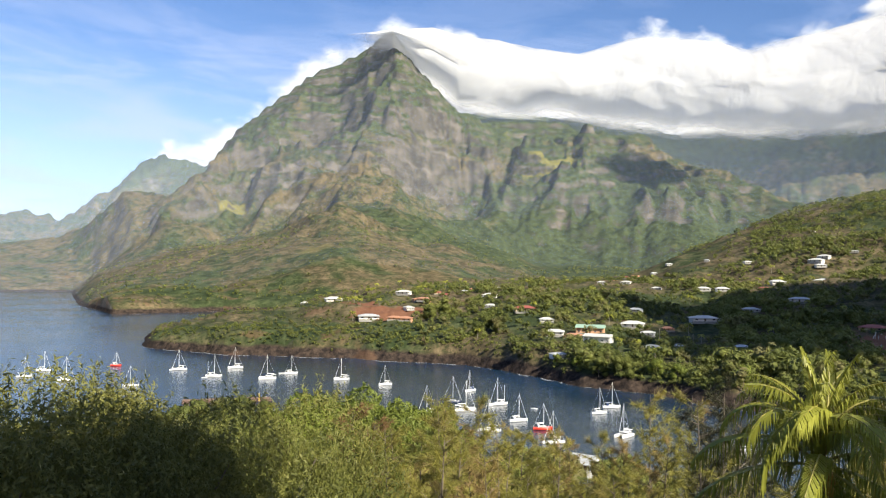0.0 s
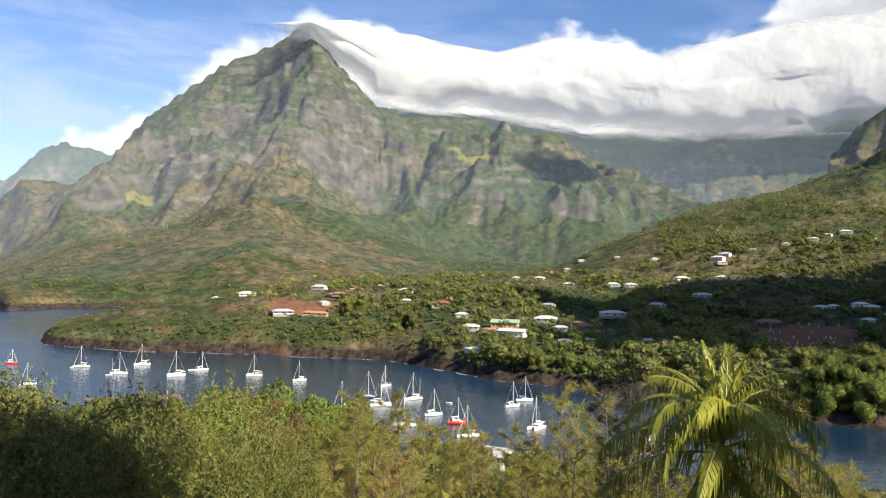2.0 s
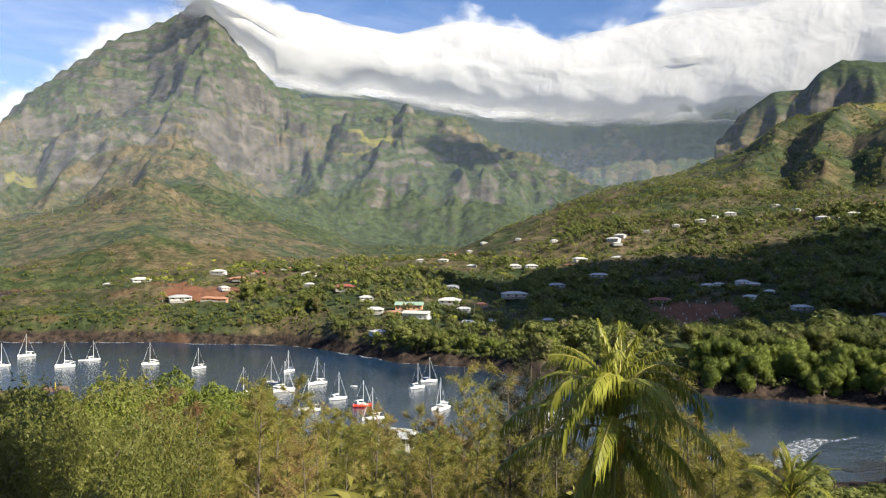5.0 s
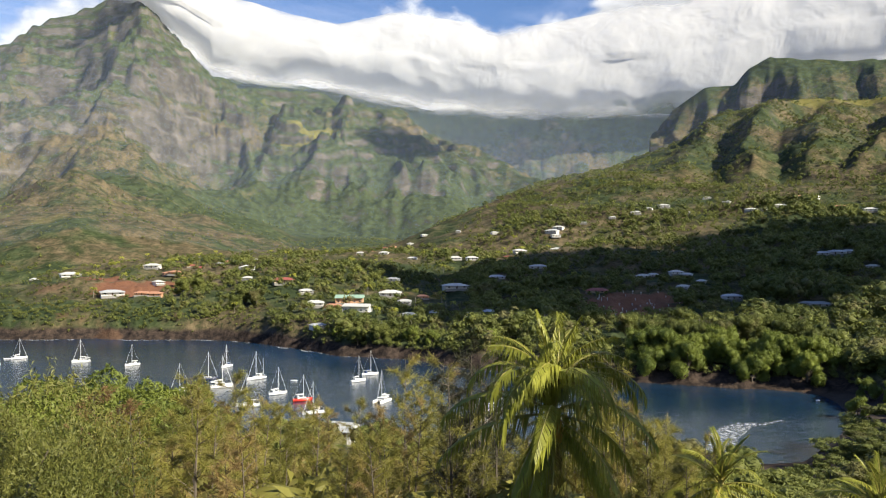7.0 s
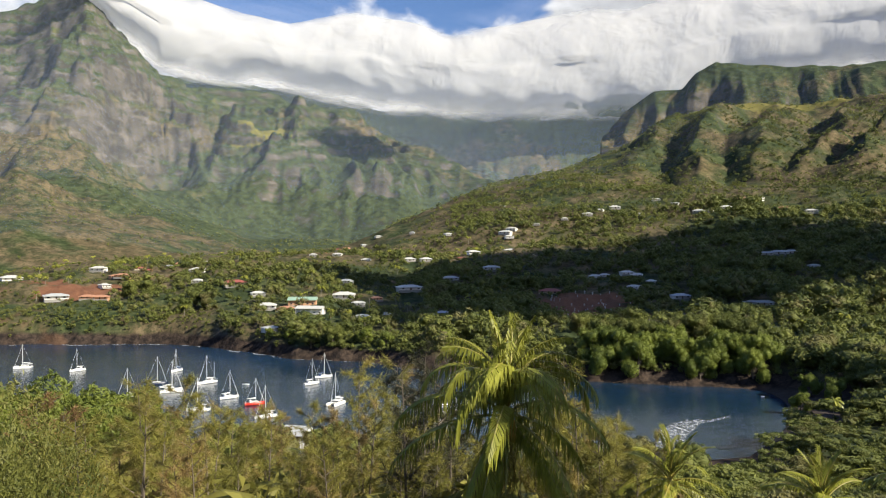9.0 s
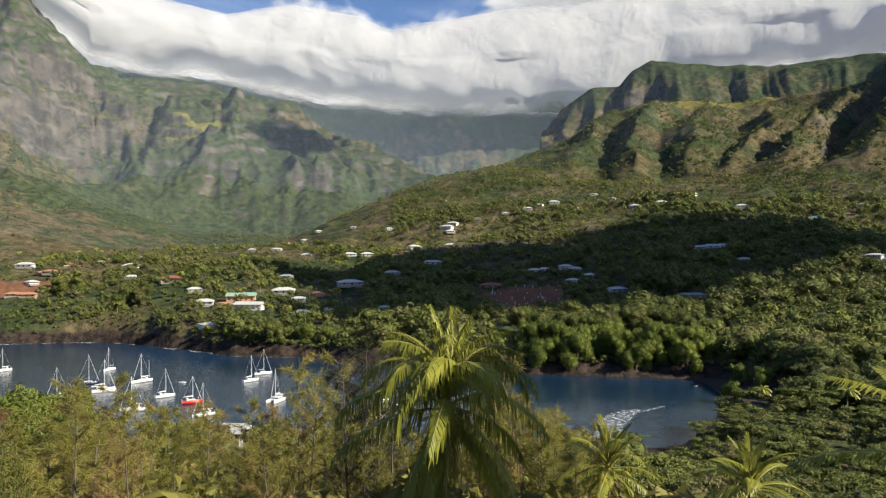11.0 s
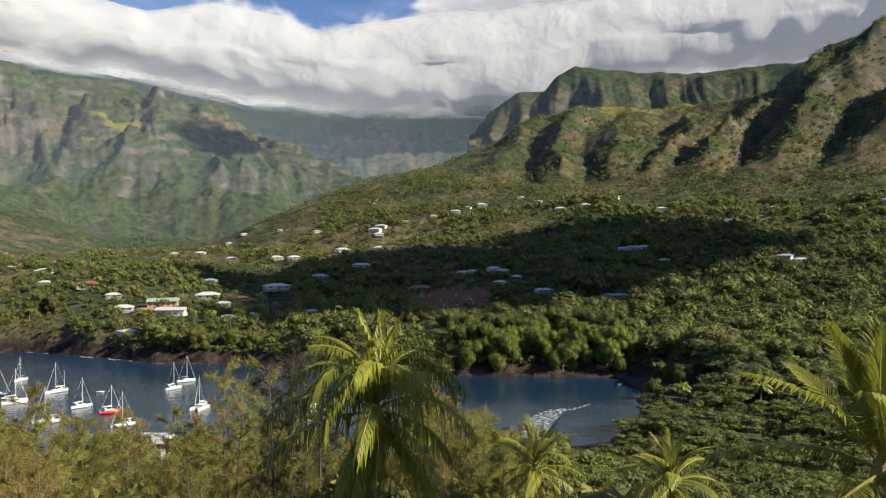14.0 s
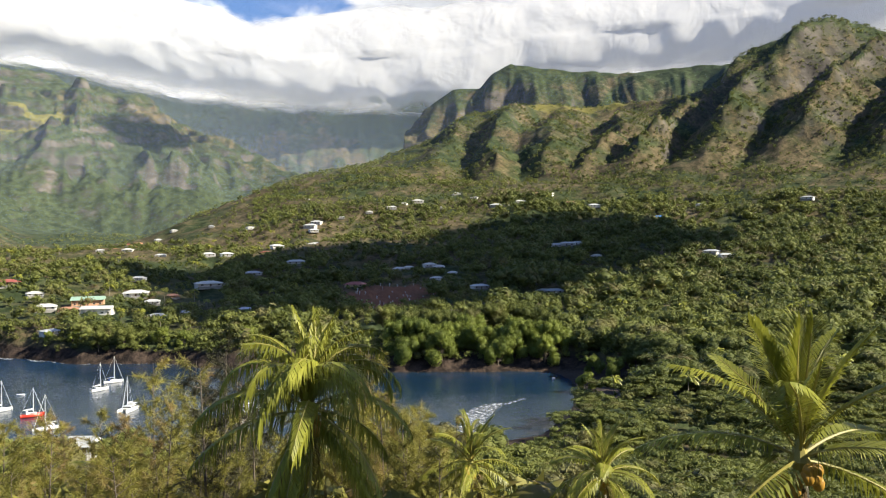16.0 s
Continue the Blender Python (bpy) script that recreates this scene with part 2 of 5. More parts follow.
LAND, SEA = land_material(), water_material()
WOOD_LEAF = leafy("woodland_leaf", (0.046, 0.068, 0.016), (0.245, 0.262, 0.062), 0.03, 0.3, (0.180, 0.160, 0.065), 0.6, 0.9)
BRIGHT_LEAF = leafy("bright_leaf", (0.065, 0.095, 0.016), (0.215, 0.250, 0.045), 0.06, 0.3)
SHORE_LEAF = leafy("shore_leaf", (0.085, 0.120, 0.022), (0.310, 0.350, 0.065), 0.05, 0.35)
BUSH_LEAF = leafy("bush_leaf", (0.055, 0.075, 0.014), (0.215, 0.205, 0.050), 0.3, 0.2)
NEEDLE = leafy("needle", (0.100, 0.108, 0.024), (0.390, 0.350, 0.078), 0.12, 0.38, (0.330, 0.220, 0.100))
DRY_NEEDLE = leafy("dry_needle", (0.120, 0.070, 0.030), (0.400, 0.240, 0.115), 0.3, 0.35)
DARK_NEEDLE = leafy("dark_needle", (0.030, 0.034, 0.016), (0.075, 0.070, 0.035), 0.3, 0.25)
FROND = leafy("palm_leaf", (0.100, 0.120, 0.018), (0.440, 0.440, 0.068), 0.5, 0.35, None, 0.4)
PALE_FROND = leafy("pale_palm_leaf", (0.130, 0.170, 0.030), (0.280, 0.310, 0.070), 0.5, 0.4, None, 0.4)
DRY_FROND = leafy("dry_palm_leaf", (0.110, 0.070, 0.030), (0.240, 0.160, 0.070), 0.5, 0.3)
STALK = plain("frond_stalk", (0.300, 0.260, 0.060), 0.5, 0, 0.3)
BARK = plain("bark", (0.130, 0.105, 0.080), 0.9, 0, 0.6, 6)
PALE_BARK = plain("pale_bark", (0.300, 0.270, 0.220), 0.9, 0, 0.5, 6)
COCONUT = plain("coconut_husk", (0.420, 0.230, 0.030), 0.5, 0, 0.3, 8)
# ---- the lie of the land: a plan in bearings (degrees right of north) and distances from the lookout ----
def lattice(ix, iy, s):
    h = (ix.astype(np.int64) * 374761393 + iy.astype(np.int64) * 668265263 + s * 1274126177) & 0xFFFFFFFF
    h = ((h ^ (h >> 13)) * 1103515245) & 0xFFFFFFFF
    return ((h ^ (h >> 16)) & 0xFFFF) / 32767.5 - 1.0


def ripple(x, y, s=0):
    ix, iy = np.floor(x), np.floor(y)
    fx, fy = x - ix, y - iy
    fx, fy = fx * fx * (3 - 2 * fx), fy * fy * (3 - 2 * fy)
    a, b = lattice(ix, iy, s), lattice(ix + 1, iy, s)
    c, d = lattice(ix, iy + 1, s), lattice(ix + 1, iy + 1, s)
    return (a * (1 - fx) + b * fx) * (1 - fy) + (c * (1 - fx) + d * fx) * fy


def fractal(x, y, octaves, s=0):
    v, amp, size = 0, 1.0, 1.0
    for k in range(octaves):
        v = v + amp * ripple(x * size + 17.3 * k, y * size - 9.1 * k, s + k)
        amp, size = amp * 0.5, size * 2.03
    return v


def crests(x, y, octaves, s=0):
    v, amp, size = 0, 1.0, 1.0
    for k in range(octaves):
        v = v + amp * (1 - 2 * np.abs(ripple(x * size + 31.7 * k, y * size + 5.3 * k, s + k)))
        amp, size = amp * 0.5, size * 2.1
    return v


def along(az, pairs):
    return np.interp(az, [p[0] for p in pairs], [p[1] for p in pairs])


def profile(az, d, nodes):
    """Heights at bearings az and distances d, through nodes of (distance, height) that each run along the bearing."""
    z = np.full(d.shape, float(-14))
    last_d, last_z = None, None
    for nd, nz in nodes:
        if last_d is None:
            z = np.where(d < nd, nz, z)
        else:
            t = np.clip((d - last_d) / np.maximum(nd - last_d, 1e-3), 0, 1)
            z = np.where(d >= last_d, last_z + (nz - last_z) * t, z)
        last_d, last_z = nd, nz
    return z


def rise(x, a, b):
    t = np.clip((x - a) / (b - a), 0, 1)
    return t * t * (3 - 2 * t)


NEAR_SHORE = [(-60, 330), (-30, 330), (-20, 360), (-16, 385), (-8, 330), (0, 255), (10, 225), (30, 230), (37, 258), (41, 250), (43.5, 258), (45.5, 290), (47, 335), (48.5, 375), (50, 400)]
FAR_SHORE = [(-21.5, 697), (-15.8, 632), (-3.5, 575), (2.9, 545), (9.2, 470), (15.2, 438), (20.2, 411), (33, 379), (45, 378), (50, 395), (66, 330), (90, 330)]
COAST = [(-60, 2700), (-26.7, 2640), (-26.1, 1650), (-23.4, 1259), (-16, 1330), (-10, 1250), (0, 1200), (90, 1200)]
SPUR = [(-40, -14), (-26.7, -14), (-26.1, 10), (-25.5, 30), (-23.4, 66), (-19.8, 112), (-15.9, 159), (-12, 216), (-7.9, 292), (-3.6, 231), (0.7, 160), (7, 95), (15, 80), (90, 80)]
CLIFF_FOOT = [(-40, 10), (-26.4, 4), (-25, 40), (-23, 110), (-20, 200), (-17, 250), (-12, 345), (-8, 425), (-3.6, 455), (1, 385), (5, 370), (12, 372), (17, 345), (20, 260), (35, 240), (90, 240)]
CLIFF_TOP = [(-40, 60), (-26.4, 30), (-24.9, 140), (-22, 260), (-19.9, 345), (-17.2, 430), (-12, 560), (-8, 610), (-3.8, 690), (0.6, 640), (3.2, 570), (5, 470), (8, 430), (11, 480), (16, 490), (19, 410), (22, 340), (25, 300), (35, 300), (90, 300)]
PEAK = [(-40, 90), (-27, 195), (-24.9, 288), (-23, 350), (-19.9, 381), (-17.2, 553), (-14.9, 704), (-12.1, 835), (-8.4, 975), (-6, 1020), (-3.8, 1031), (-2, 900), (0.6, 799), (3.2, 720), (5, 730), (9.1, 700), (15.2, 650), (17.9, 510), (21, 430), (25, 320), (90, 320)]
BACK = [(-60, 330), (-30.3, 344), (-26.2, 368), (-24.1, 452), (-22.1, 576), (-19.9, 674), (-17.3, 720), (-10, 900), (1.4, 985), (9, 975), (13.2, 935), (17.2, 855), (21, 895), (30, 900), (36, 925), (39, 945), (44, 800), (60, 700), (90, 700)]
SHELF = [(-22.4, 4), (-21.2, 9), (-18.9, 15), (-15.8, 27), (-9.4, 38), (-2.7, 43), (5, 42), (12, 32), (18, 20), (30, 26), (45, 31), (66, 36), (90, 40)]
SLOPE = [(-12, 30), (-2.7, 46), (5, 52), (13, 56), (18, 56), (24, 66), (30, 74), (45, 76), (66, 82), (90, 90)]
KNOLL = [(-12, 10), (5, 50), (13, 70), (15, 75), (18, 108), (24, 150), (30, 166), (45, 172), (66, 176), (90, 180)]
SPINE = [(5, 20), (13, 58), (15.1, 69), (17.4, 112), (24.1, 194), (30, 254), (33.3, 302), (38, 390), (41, 408), (45, 402), (49.3, 400), (52.8, 405), (56, 440), (58.5, 500), (60.6, 560), (64, 520), (66.2, 516), (75, 560), (90, 560)]
SPINE_AT = [(13, 1600), (24, 1700), (33, 1850), (38, 1950), (49, 1950), (53, 1900), (58, 1880), (90, 1900)]
EAST = [(30, 300), (34.6, 560), (36.8, 642), (38.9, 651), (39.8, 700), (41.2, 734), (43.5, 702), (49.3, 688), (53.2, 697), (60, 700), (90, 700)]


# spurs that run down from the long spine: bearing at the crest, bearing at the foot, height, half width in degrees
SPURS = [(38.0, 34.0, 26, 2.0), (42.5, 39.4, 38, 2.0), (47.0, 43.2, 40, 2.1), (52.0, 46.6, 44, 2.2), (60.6, 49.8, 84, 3.0), (66.0, 55.0, 88, 3.2), (71.5, 60.8, 92, 3.4), (77.0, 67.0, 90, 3.4)]


def spurs(az, d, x, y):
    """Sharp-backed spurs with gullies between them."""
    u = np.clip((1980 - d) / 640, 0, 1.15)
    lean = az + 0.9 * fractal(x / 170, y / 170, 4, 111) + 0.25 * fractal(x / 45, y / 45, 2, 117)
    tent = np.full(np.shape(d), -0.35) * 44
    for top, foot, tall, wide in SPURS:
        tent = np.maximum(tent, tall * (1 - np.abs(lean - (top + (foot - top) * u ** 0.9)) / wide) - 0.35 * tall)
    return tent * rise(d, 1230, 1480) * (1 - 0.92 * rise(d, 1790, 1930)) * (1 - rise(d, 2100, 2300)) * rise(az, 32, 37)


def height(az, d):
    x, y = d * np.sin(np.radians(az)), d * np.cos(np.radians(az))
    spin = az + rise(d, 950, 1300) * rise(az, 30, 45) * (0.9 * fractal(x / 300, y / 300, 3, 97))
    one = np.ones_like(d)
    n_shore, f_shore, coast = along(az, NEAR_SHORE), along(az, FAR_SHORE), along(az, COAST)
    n_shore = n_shore + 7 * fractal(x / 40, y / 40, 3, 5)
    f_shore = f_shore + 6 * fractal(x / 35, y / 35, 4, 6)
    coast = coast + 18 * fractal(x / 120, y / 120, 4, 7)
    # the lookout's own hill, down to the near shore
    land = rise(az, 45, 48.5)
    near = profile(az, d, [(2 * one, 63.2), (9 * one, 61.0), (16 * one, 52.0), (40 * one, 43.0), (90 * one, along(az, [(-30, 36), (-4, 36), (8, 30), (60, 28)])), (170 * one, along(az, [(-30, 22), (-4, 22), (8, 20), (13, 19), (18, 13), (60, 10)])),
                           (n_shore - 25, along(az, [(0, 3.5), (7, 11), (14, 11), (18, 3.5)]) + 9 * land), (n_shore, -0.2 + 12 * land), (n_shore + 25, -5 + 18 * land), (n_shore + 60, -12 + 26 * land), (5000 * one, -14)])
    # the shelf over the bay with the village, and the slopes behind it
    bank = along(az, [(-21.5, 11), (-15, 17), (3, 17), (10, 12), (20, 11), (45, 9), (50, 15), (90, 15)])
    beach = rise(az, 43.5, 48)
    tail = rise(az, -14, -9)
    shelf_d = f_shore + along(az, [(-21.5, 120), (-15, 220), (5, 230), (20, 250), (40, 280), (66, 330)])
    shelf = profile(az, d, [(f_shore - 30, -14 + 26 * beach), (f_shore, -0.3 + 12 * beach), (f_shore + 9, bank * 0.75), (f_shore + 22, bank),
                            (shelf_d, along(az, SHELF)), (one * (1000), along(az, SLOPE) * tail - 16 * (1 - tail)),
                            (one * 1300, along(spin, KNOLL) * tail - 16 * (1 - tail)),
                            (along(az, SPINE_AT), along(spin, SPINE) * rise(az, 4, 12) - 16 * (1 - rise(az, 4, 12))),
                            (along(az, SPINE_AT) + 500, along(spin, SPINE) * 0.5 - 20), (5000 * one, -14)])
    # the headland's rocky tip runs out into the sea
    point = rise(az + 0.25 * fractal(x / 30, y / 30, 3, 15), -22.3, -20.0) ** 0.7
    shelf = -14 + (shelf + 14) * point
    # mountains
    calm = 1 - 0.85 * rise(np.abs(d - 3300), 260, 0)
    warp = d + rise(d, 2150, 2500) * (1 - rise(d, 3500, 3800)) * calm * 120 * fractal(x / 430, y / 430, 5, 61)
    # the peak's nose, and the flutes that the rain has cut into the faces beside it
    face = rise(d, 2380, 2650) * (1 - rise(d, 3180, 3290))
    warp = warp + face * (170 * np.clip(1 - np.abs(az + 3.7) / 4.2, 0, 1) - 70 * np.clip(1 - np.abs(az - 1.6) / 3.0, 0, 1))
    warp = warp + face * (22 - 10 * rise(az, 3, 7)) * (1 + 0.8 * ripple(x / 330, y / 330, 124)) * (crests(az / 1.25 + 0.5 * fractal(x / 260, y / 260, 3, 121), d / 900, 3, 122) - 0.5)
    warp = warp + rise(d, 1500, 1900) * (1 - rise(d, 2500, 2700)) * 60 * fractal(x / 300, y / 300, 4, 63)
    hills = profile(az, warp, [(coast - 60, -14), (coast, -0.3), (coast + 25, along(az, [(-40, 16), (-26.7, 16), (-26.1, 4), (-24, 18)])), (one * 2100, along(az, SPUR)), (one * 2350, along(az, SPUR) * 0.97 + 12),
                            (one * 2740, along(az, CLIFF_FOOT)), (one * 2820, along(az, CLIFF_FOOT) * 0.45 + along(az, CLIFF_TOP) * 0.55), (one * 2880, along(az, CLIFF_FOOT) * 0.4 + along(az, CLIFF_TOP) * 0.6), (one * 2930, along(az, CLIFF_TOP)), (one * 3300, along(az, PEAK)), (one * 3600, along(az, PEAK) * 0.7),
                            (one * 4300, along(az, BACK)), (one * 5000, along(az, BACK) * 0.5)])
    far_coast = 2650 + 18 * fractal(x / 120, y / 120, 4, 7)
    shore_hills = profile(az, d, [(far_coast - 60, -14), (far_coast, -0.3), (far_coast + 25, 16), (one * 3300, along(az, PEAK)), (one * 3600, along(az, PEAK) * 0.7), (one * 4300, along(az, BACK)), (one * 5000, along(az, BACK) * 0.5)])
    part_way = rise(az, -27.0, -24.3)
    hills = shore_hills * (1 - part_way) + hills * part_way
    bluff = rise(az, 37.2, 38.6) * (1 - rise(az, 41.0, 43.0))
    ew = d + rise(d, 2350, 2500) * (1 - rise(d, 2820, 2895)) * 34 * (crests(az / 2.3 + 0.4 * fractal(x / 300, y / 300, 3, 131), d / 1500, 4, 132) - 0.5)
    east = profile(az, ew, [(one * 2300, -14), (one * 2620, along(az, EAST) * (0.66 - 0.08 * bluff)), (one * 2730, along(az, EAST) * (0.80 - 0.20 * bluff)), (one * 2800, along(az, EAST) * (0.89 - 0.03 * bluff)), (one * 2900, along(az, EAST)), (one * 3400, along(az, EAST) * 0.7), (5000 * one, 0)])
    east = np.where(az > 33, east, -14)
    z = np.maximum(np.maximum(near, shelf), np.maximum(hills, east))
    # gullies and bumps, kept small by the water and at the foot
    wild = rise(z, 40, 330) * rise(d, 900, 2000) * (1 - 0.72 * rise(az, 14, 20) * (1 - rise(d, 2200, 2400))) * (1 - 0.85 * rise(az, 33, 36) * rise(d, 2250, 2350) * (1 - rise(d, 3300, 3500)))
    bend = 140 * fractal(x / 600, y / 600, 2, 11)
    z = z + wild * 64 * (crests((x + bend) / 330, (y - bend) / 520, 5, 21) - 0.55) * (1 - 0.55 * rise(np.abs(d - 3300), 260, 0)) * (1 - 0.8 * rise(np.abs(d - 4300), 420, 50) * rise(az, -2, 6))
    # terraces of old lava flows
    stair = z / 46 + 0.8 * fractal(x / 400, y / 400, 3, 77)
    z = z + wild * rise(z, 300, 420) * 7 * np.sin(2 * math.pi * stair)
    z = z + rise(z, 90, 200) * spurs(az, d, x, y)
    z = z + rise(z, 90, 240) * rise(d, 1150, 1500) * (1 - rise(d, 2150, 2350)) * (0.35 + 0.65 * rise(np.abs(d - along(az, SPINE_AT)), 40, 240)) * 13 * (crests((x + 0.3 * y) / 150, (y - 0.3 * x) / 260, 4, 82) - 0.5)
    z = z + rise(z, 2, 30) * (6 * fractal(x / 90, y / 90, 4, 31) * rise(d, 330, 800) + 1.2 * fractal(x / 18, y / 18, 2, 41) * rise(d, 20, 60))
    flat_sand = np.minimum(np.hypot(x - 222, y - 216) / 34, np.hypot(x - 238, y - 250) / 36)
    z = np.where(z > 0, z * (0.22 + 0.78 * rise(flat_sand, 0.8, 1.5)), z)
    z = z + 1.6 * fractal(x / 7, y / 7, 2, 51) * rise(z, -1, 6) * rise(d, 300, 420) * (1 - rise(d, 800, 1500))
    return z


def ground_at(az, d):
    a, b = np.atleast_1d(np.asarray(az, float)), np.atleast_1d(np.asarray(d, float))
    return height(a, b)


def spot(az, d, lift=0.0):
    """The place on the land at that bearing and distance."""
    return Vector((d * math.sin(radians(az)), d * math.cos(radians(az)), float(ground_at(az, d)[0]) + lift))


def mesh_from(name, verts, faces, mats, smooth=False):
    """A mesh from numpy arrays of places and of four-cornered faces."""
    me = bpy.data.meshes.new(name)
    n, k = len(verts), faces.shape[1]
    me.vertices.add(n)
    me.vertices.foreach_set("co", np.ascontiguousarray(verts, np.float32).ravel())
    me.loops.add(faces.size)
    me.loops.foreach_set("vertex_index", np.ascontiguousarray(faces, np.int32).ravel())
    me.polygons.add(len(faces))
    me.polygons.foreach_set("loop_start", np.arange(0, faces.size, k, dtype=np.int32))
    me.update(calc_edges=True)
    me.polygons.foreach_set("use_smooth", np.full(len(faces), smooth))
    for m in mats:
        me.materials.append(m)
    me.validate()
    return me


def build_ground():
    fine = np.arange(-36, 76, 0.155)
    rest = np.arange(76, 324, 4.0)
    az = np.concatenate([fine, rest, [324.0]])
    az = np.where(az > 180, az - 360, az)
    rings = np.concatenate([[0.01, 1, 2, 3.5], np.concatenate([np.geomspace(5, 300, 90), np.geomspace(303, 1100, 110), np.linspace(1106, 2600, 150), np.linspace(2607, 3320, 105), np.geomspace(3332, 4950, 36)])])
    a, d = np.meshgrid(az, rings, indexing="ij")
    seen = np.clip(a, -36, 76)
    z = height(seen, d)
    behind = np.maximum(rise(a, 80, 110), rise(a, -40, -70))
    z = z * (1 - behind) + behind * (63.2 + 0.16 * d + 20 * fractal(d * np.sin(np.radians(a)) / 300, d * np.cos(np.radians(a)) / 300, 4, 71) * rise(d, 30, 200)) * 1.0
    verts = np.stack([d * np.sin(np.radians(a)), d * np.cos(np.radians(a)), z], -1).reshape(-1, 3)
    n, m = a.shape
    i, j = np.meshgrid(np.arange(n - 1), np.arange(m - 1), indexing="ij")
    k = i * m + j
    faces = np.stack([k, k + 1, k + m + 1, k + m], -1).reshape(-1, 4)[:, ::-1]
    ob = new("ground", mesh_from("ground", verts, faces, [LAND], True))
    return tagged(ob, "green and dry-brown volcanic hillsides with bare rock cliffs", "hillside", kind="structure")


GROUND = build_ground()


def build_sea():
    bm = bmesh.new()
    bmesh.ops.create_circle(bm, cap_ends=True, segments=96, radius=4900)
    me = bpy.data.meshes.new("water")
    bm.to_mesh(me)
    bm.free()
    me.materials.append(SEA)
    return tagged(new("water", me), "dark slate-blue sea water with small ripples", "sea", kind="structure")


build_sea()


# ---- building helpers ----
def part(name, bm, mat, parent, label="", smooth=False):
    me = bpy.data.meshes.new(name)
    bm.to_mesh(me)
    bm.free()
    if smooth:
        me.polygons.foreach_set("use_smooth", np.ones(len(me.polygons), bool))
    me.materials.append(mat)
    ob = new(name, me)
    ob.parent = parent
    if label:
        ob["label"] = label
    return ob


def box(bm, x0, y0, z0, x1, y1, z1):
    v = [bm.verts.new((x, y, z)) for z in (z0, z1) for x, y in ((x0, y0), (x1, y0), (x1, y1), (x0, y1))]
    for f in ((3, 2, 1, 0), (4, 5, 6, 7), (0, 1, 5, 4), (1, 2, 6, 5), (2, 3, 7, 6), (3, 0, 4, 7)):
        bm.faces.new([v[k] for k in f])
    return bm


def tube(bm, points, radii, sides=6):
    """A tapering tube through points."""
    rings = []
    for k, p in enumerate(points):
        p = Vector(p)
        way = (Vector(points[min(k + 1, len(points) - 1)]) - Vector(points[max(k - 1, 0)])).normalized()
        side = way.cross(Vector((0, 0, 1)) if abs(way.z) < 0.9 else Vector((1, 0, 0))).normalized()
        up = side.cross(way)
        rings.append([bm.verts.new(p + (side * math.cos(q) + up * math.sin(q)) * radii[k]) for q in (2 * math.pi * s / sides for s in range(sides))])
    for a, b in zip(rings, rings[1:]):
        for s in range(sides):
            bm.faces.new((a[s], a[(s + 1) % sides], b[(s + 1) % sides], b[s]))
    bm.faces.new(rings[0])
    bm.faces.new(rings[-1][::-1])
    return bm


# ---- leaves and crowns ----
def leaf_quads(rng, centres, out, size, long=1.6, droop=0.0, tilt=0.7):
    """Small kite-shaped leaves or sprays round centres, facing roughly along out."""
    n = len(centres)
    nrm = out + rng.normal(0, tilt, (n, 3))
    nrm /= np.linalg.norm(nrm, axis=1)[:, None] + 1e-6
    ref = rng.normal(0, 1, (n, 3)) + np.array([0, 0, -droop * 3])
    u = np.cross(nrm, np.cross(ref, nrm))
    u /= np.linalg.norm(u, axis=1)[:, None] + 1e-6
    v = np.cross(nrm, u)
    s = (size * rng.uniform(0.6, 1.3, n))[:, None]
    q = np.stack([centres - u * s * long * 0.5, centres + v * s * 0.5 + nrm * s * 0.12, centres + u * s * long * 0.5, centres - v * s * 0.5 + nrm * s * 0.12], 1)
    return q.reshape(-1, 3)


def crown_points(rng, n, lumps, flat=1.0, hollow=0.6):
    """Places on the outer parts of a few overlapping lumps, and the way outwards."""
    c = np.array([l[:3] for l in lumps])
    r = np.array([l[3] for l in lumps])
    pick = rng.choice(len(lumps), n, p=r ** 2 / (r ** 2).sum())
    way = rng.normal(0, 1, (n, 3))
    way[:, 2] += 0.25
    way /= np.linalg.norm(way, axis=1)[:, None]
    rad = r[pick] * rng.uniform(hollow, 1.08, n) ** 0.6
    p = c[pick] + way * rad[:, None] * np.array([1, 1, flat])
    return p, way


def random_lumps(rng, count, spread, high, low=0.45, big=0.42):
    out = [(0, 0, high * 0.68, spread * big * 1.1)]
    for _ in range(count):
        a, q = rng.uniform(0, 2 * math.pi), rng.uniform(0.25, 0.62) * spread
        out.append((q * math.cos(a), q * math.sin(a), high * rng.uniform(low, 0.88), spread * big * rng.uniform(0.5, 1.0)))
    return out


def ball():
    """A coarse ball of 32 triangles."""
    v = [(1, 0, 0), (-1, 0, 0), (0, 1, 0), (0, -1, 0), (0, 0, 1), (0, 0, -1)]
    f, at, out = [(0, 2, 4), (2, 1, 4), (1, 3, 4), (3, 0, 4), (2, 0, 5), (1, 2, 5), (3, 1, 5), (0, 3, 5)], {}, []

    def between(a, b):
        key = (min(a, b), max(a, b))
        if key not in at:
            at[key] = len(v)
            p = (np.array(v[a]) + np.array(v[b])) / 2
            v.append(tuple(p / np.linalg.norm(p)))
        return at[key]

    for a, b, c in f:
        ab, bc, ca = between(a, b), between(b, c), between(c, a)
        out += [(a, ab, ca), (ab, b, bc), (ca, bc, c), (ab, bc, ca)]
    return np.array(v, float), np.array(out)


BALL_V, BALL_F = ball()
OCTA_F = np.array([(0, 2, 4), (2, 1, 4), (1, 3, 4), (3, 0, 4), (2, 0, 5), (1, 2, 5), (3, 1, 5), (0, 3, 5)])


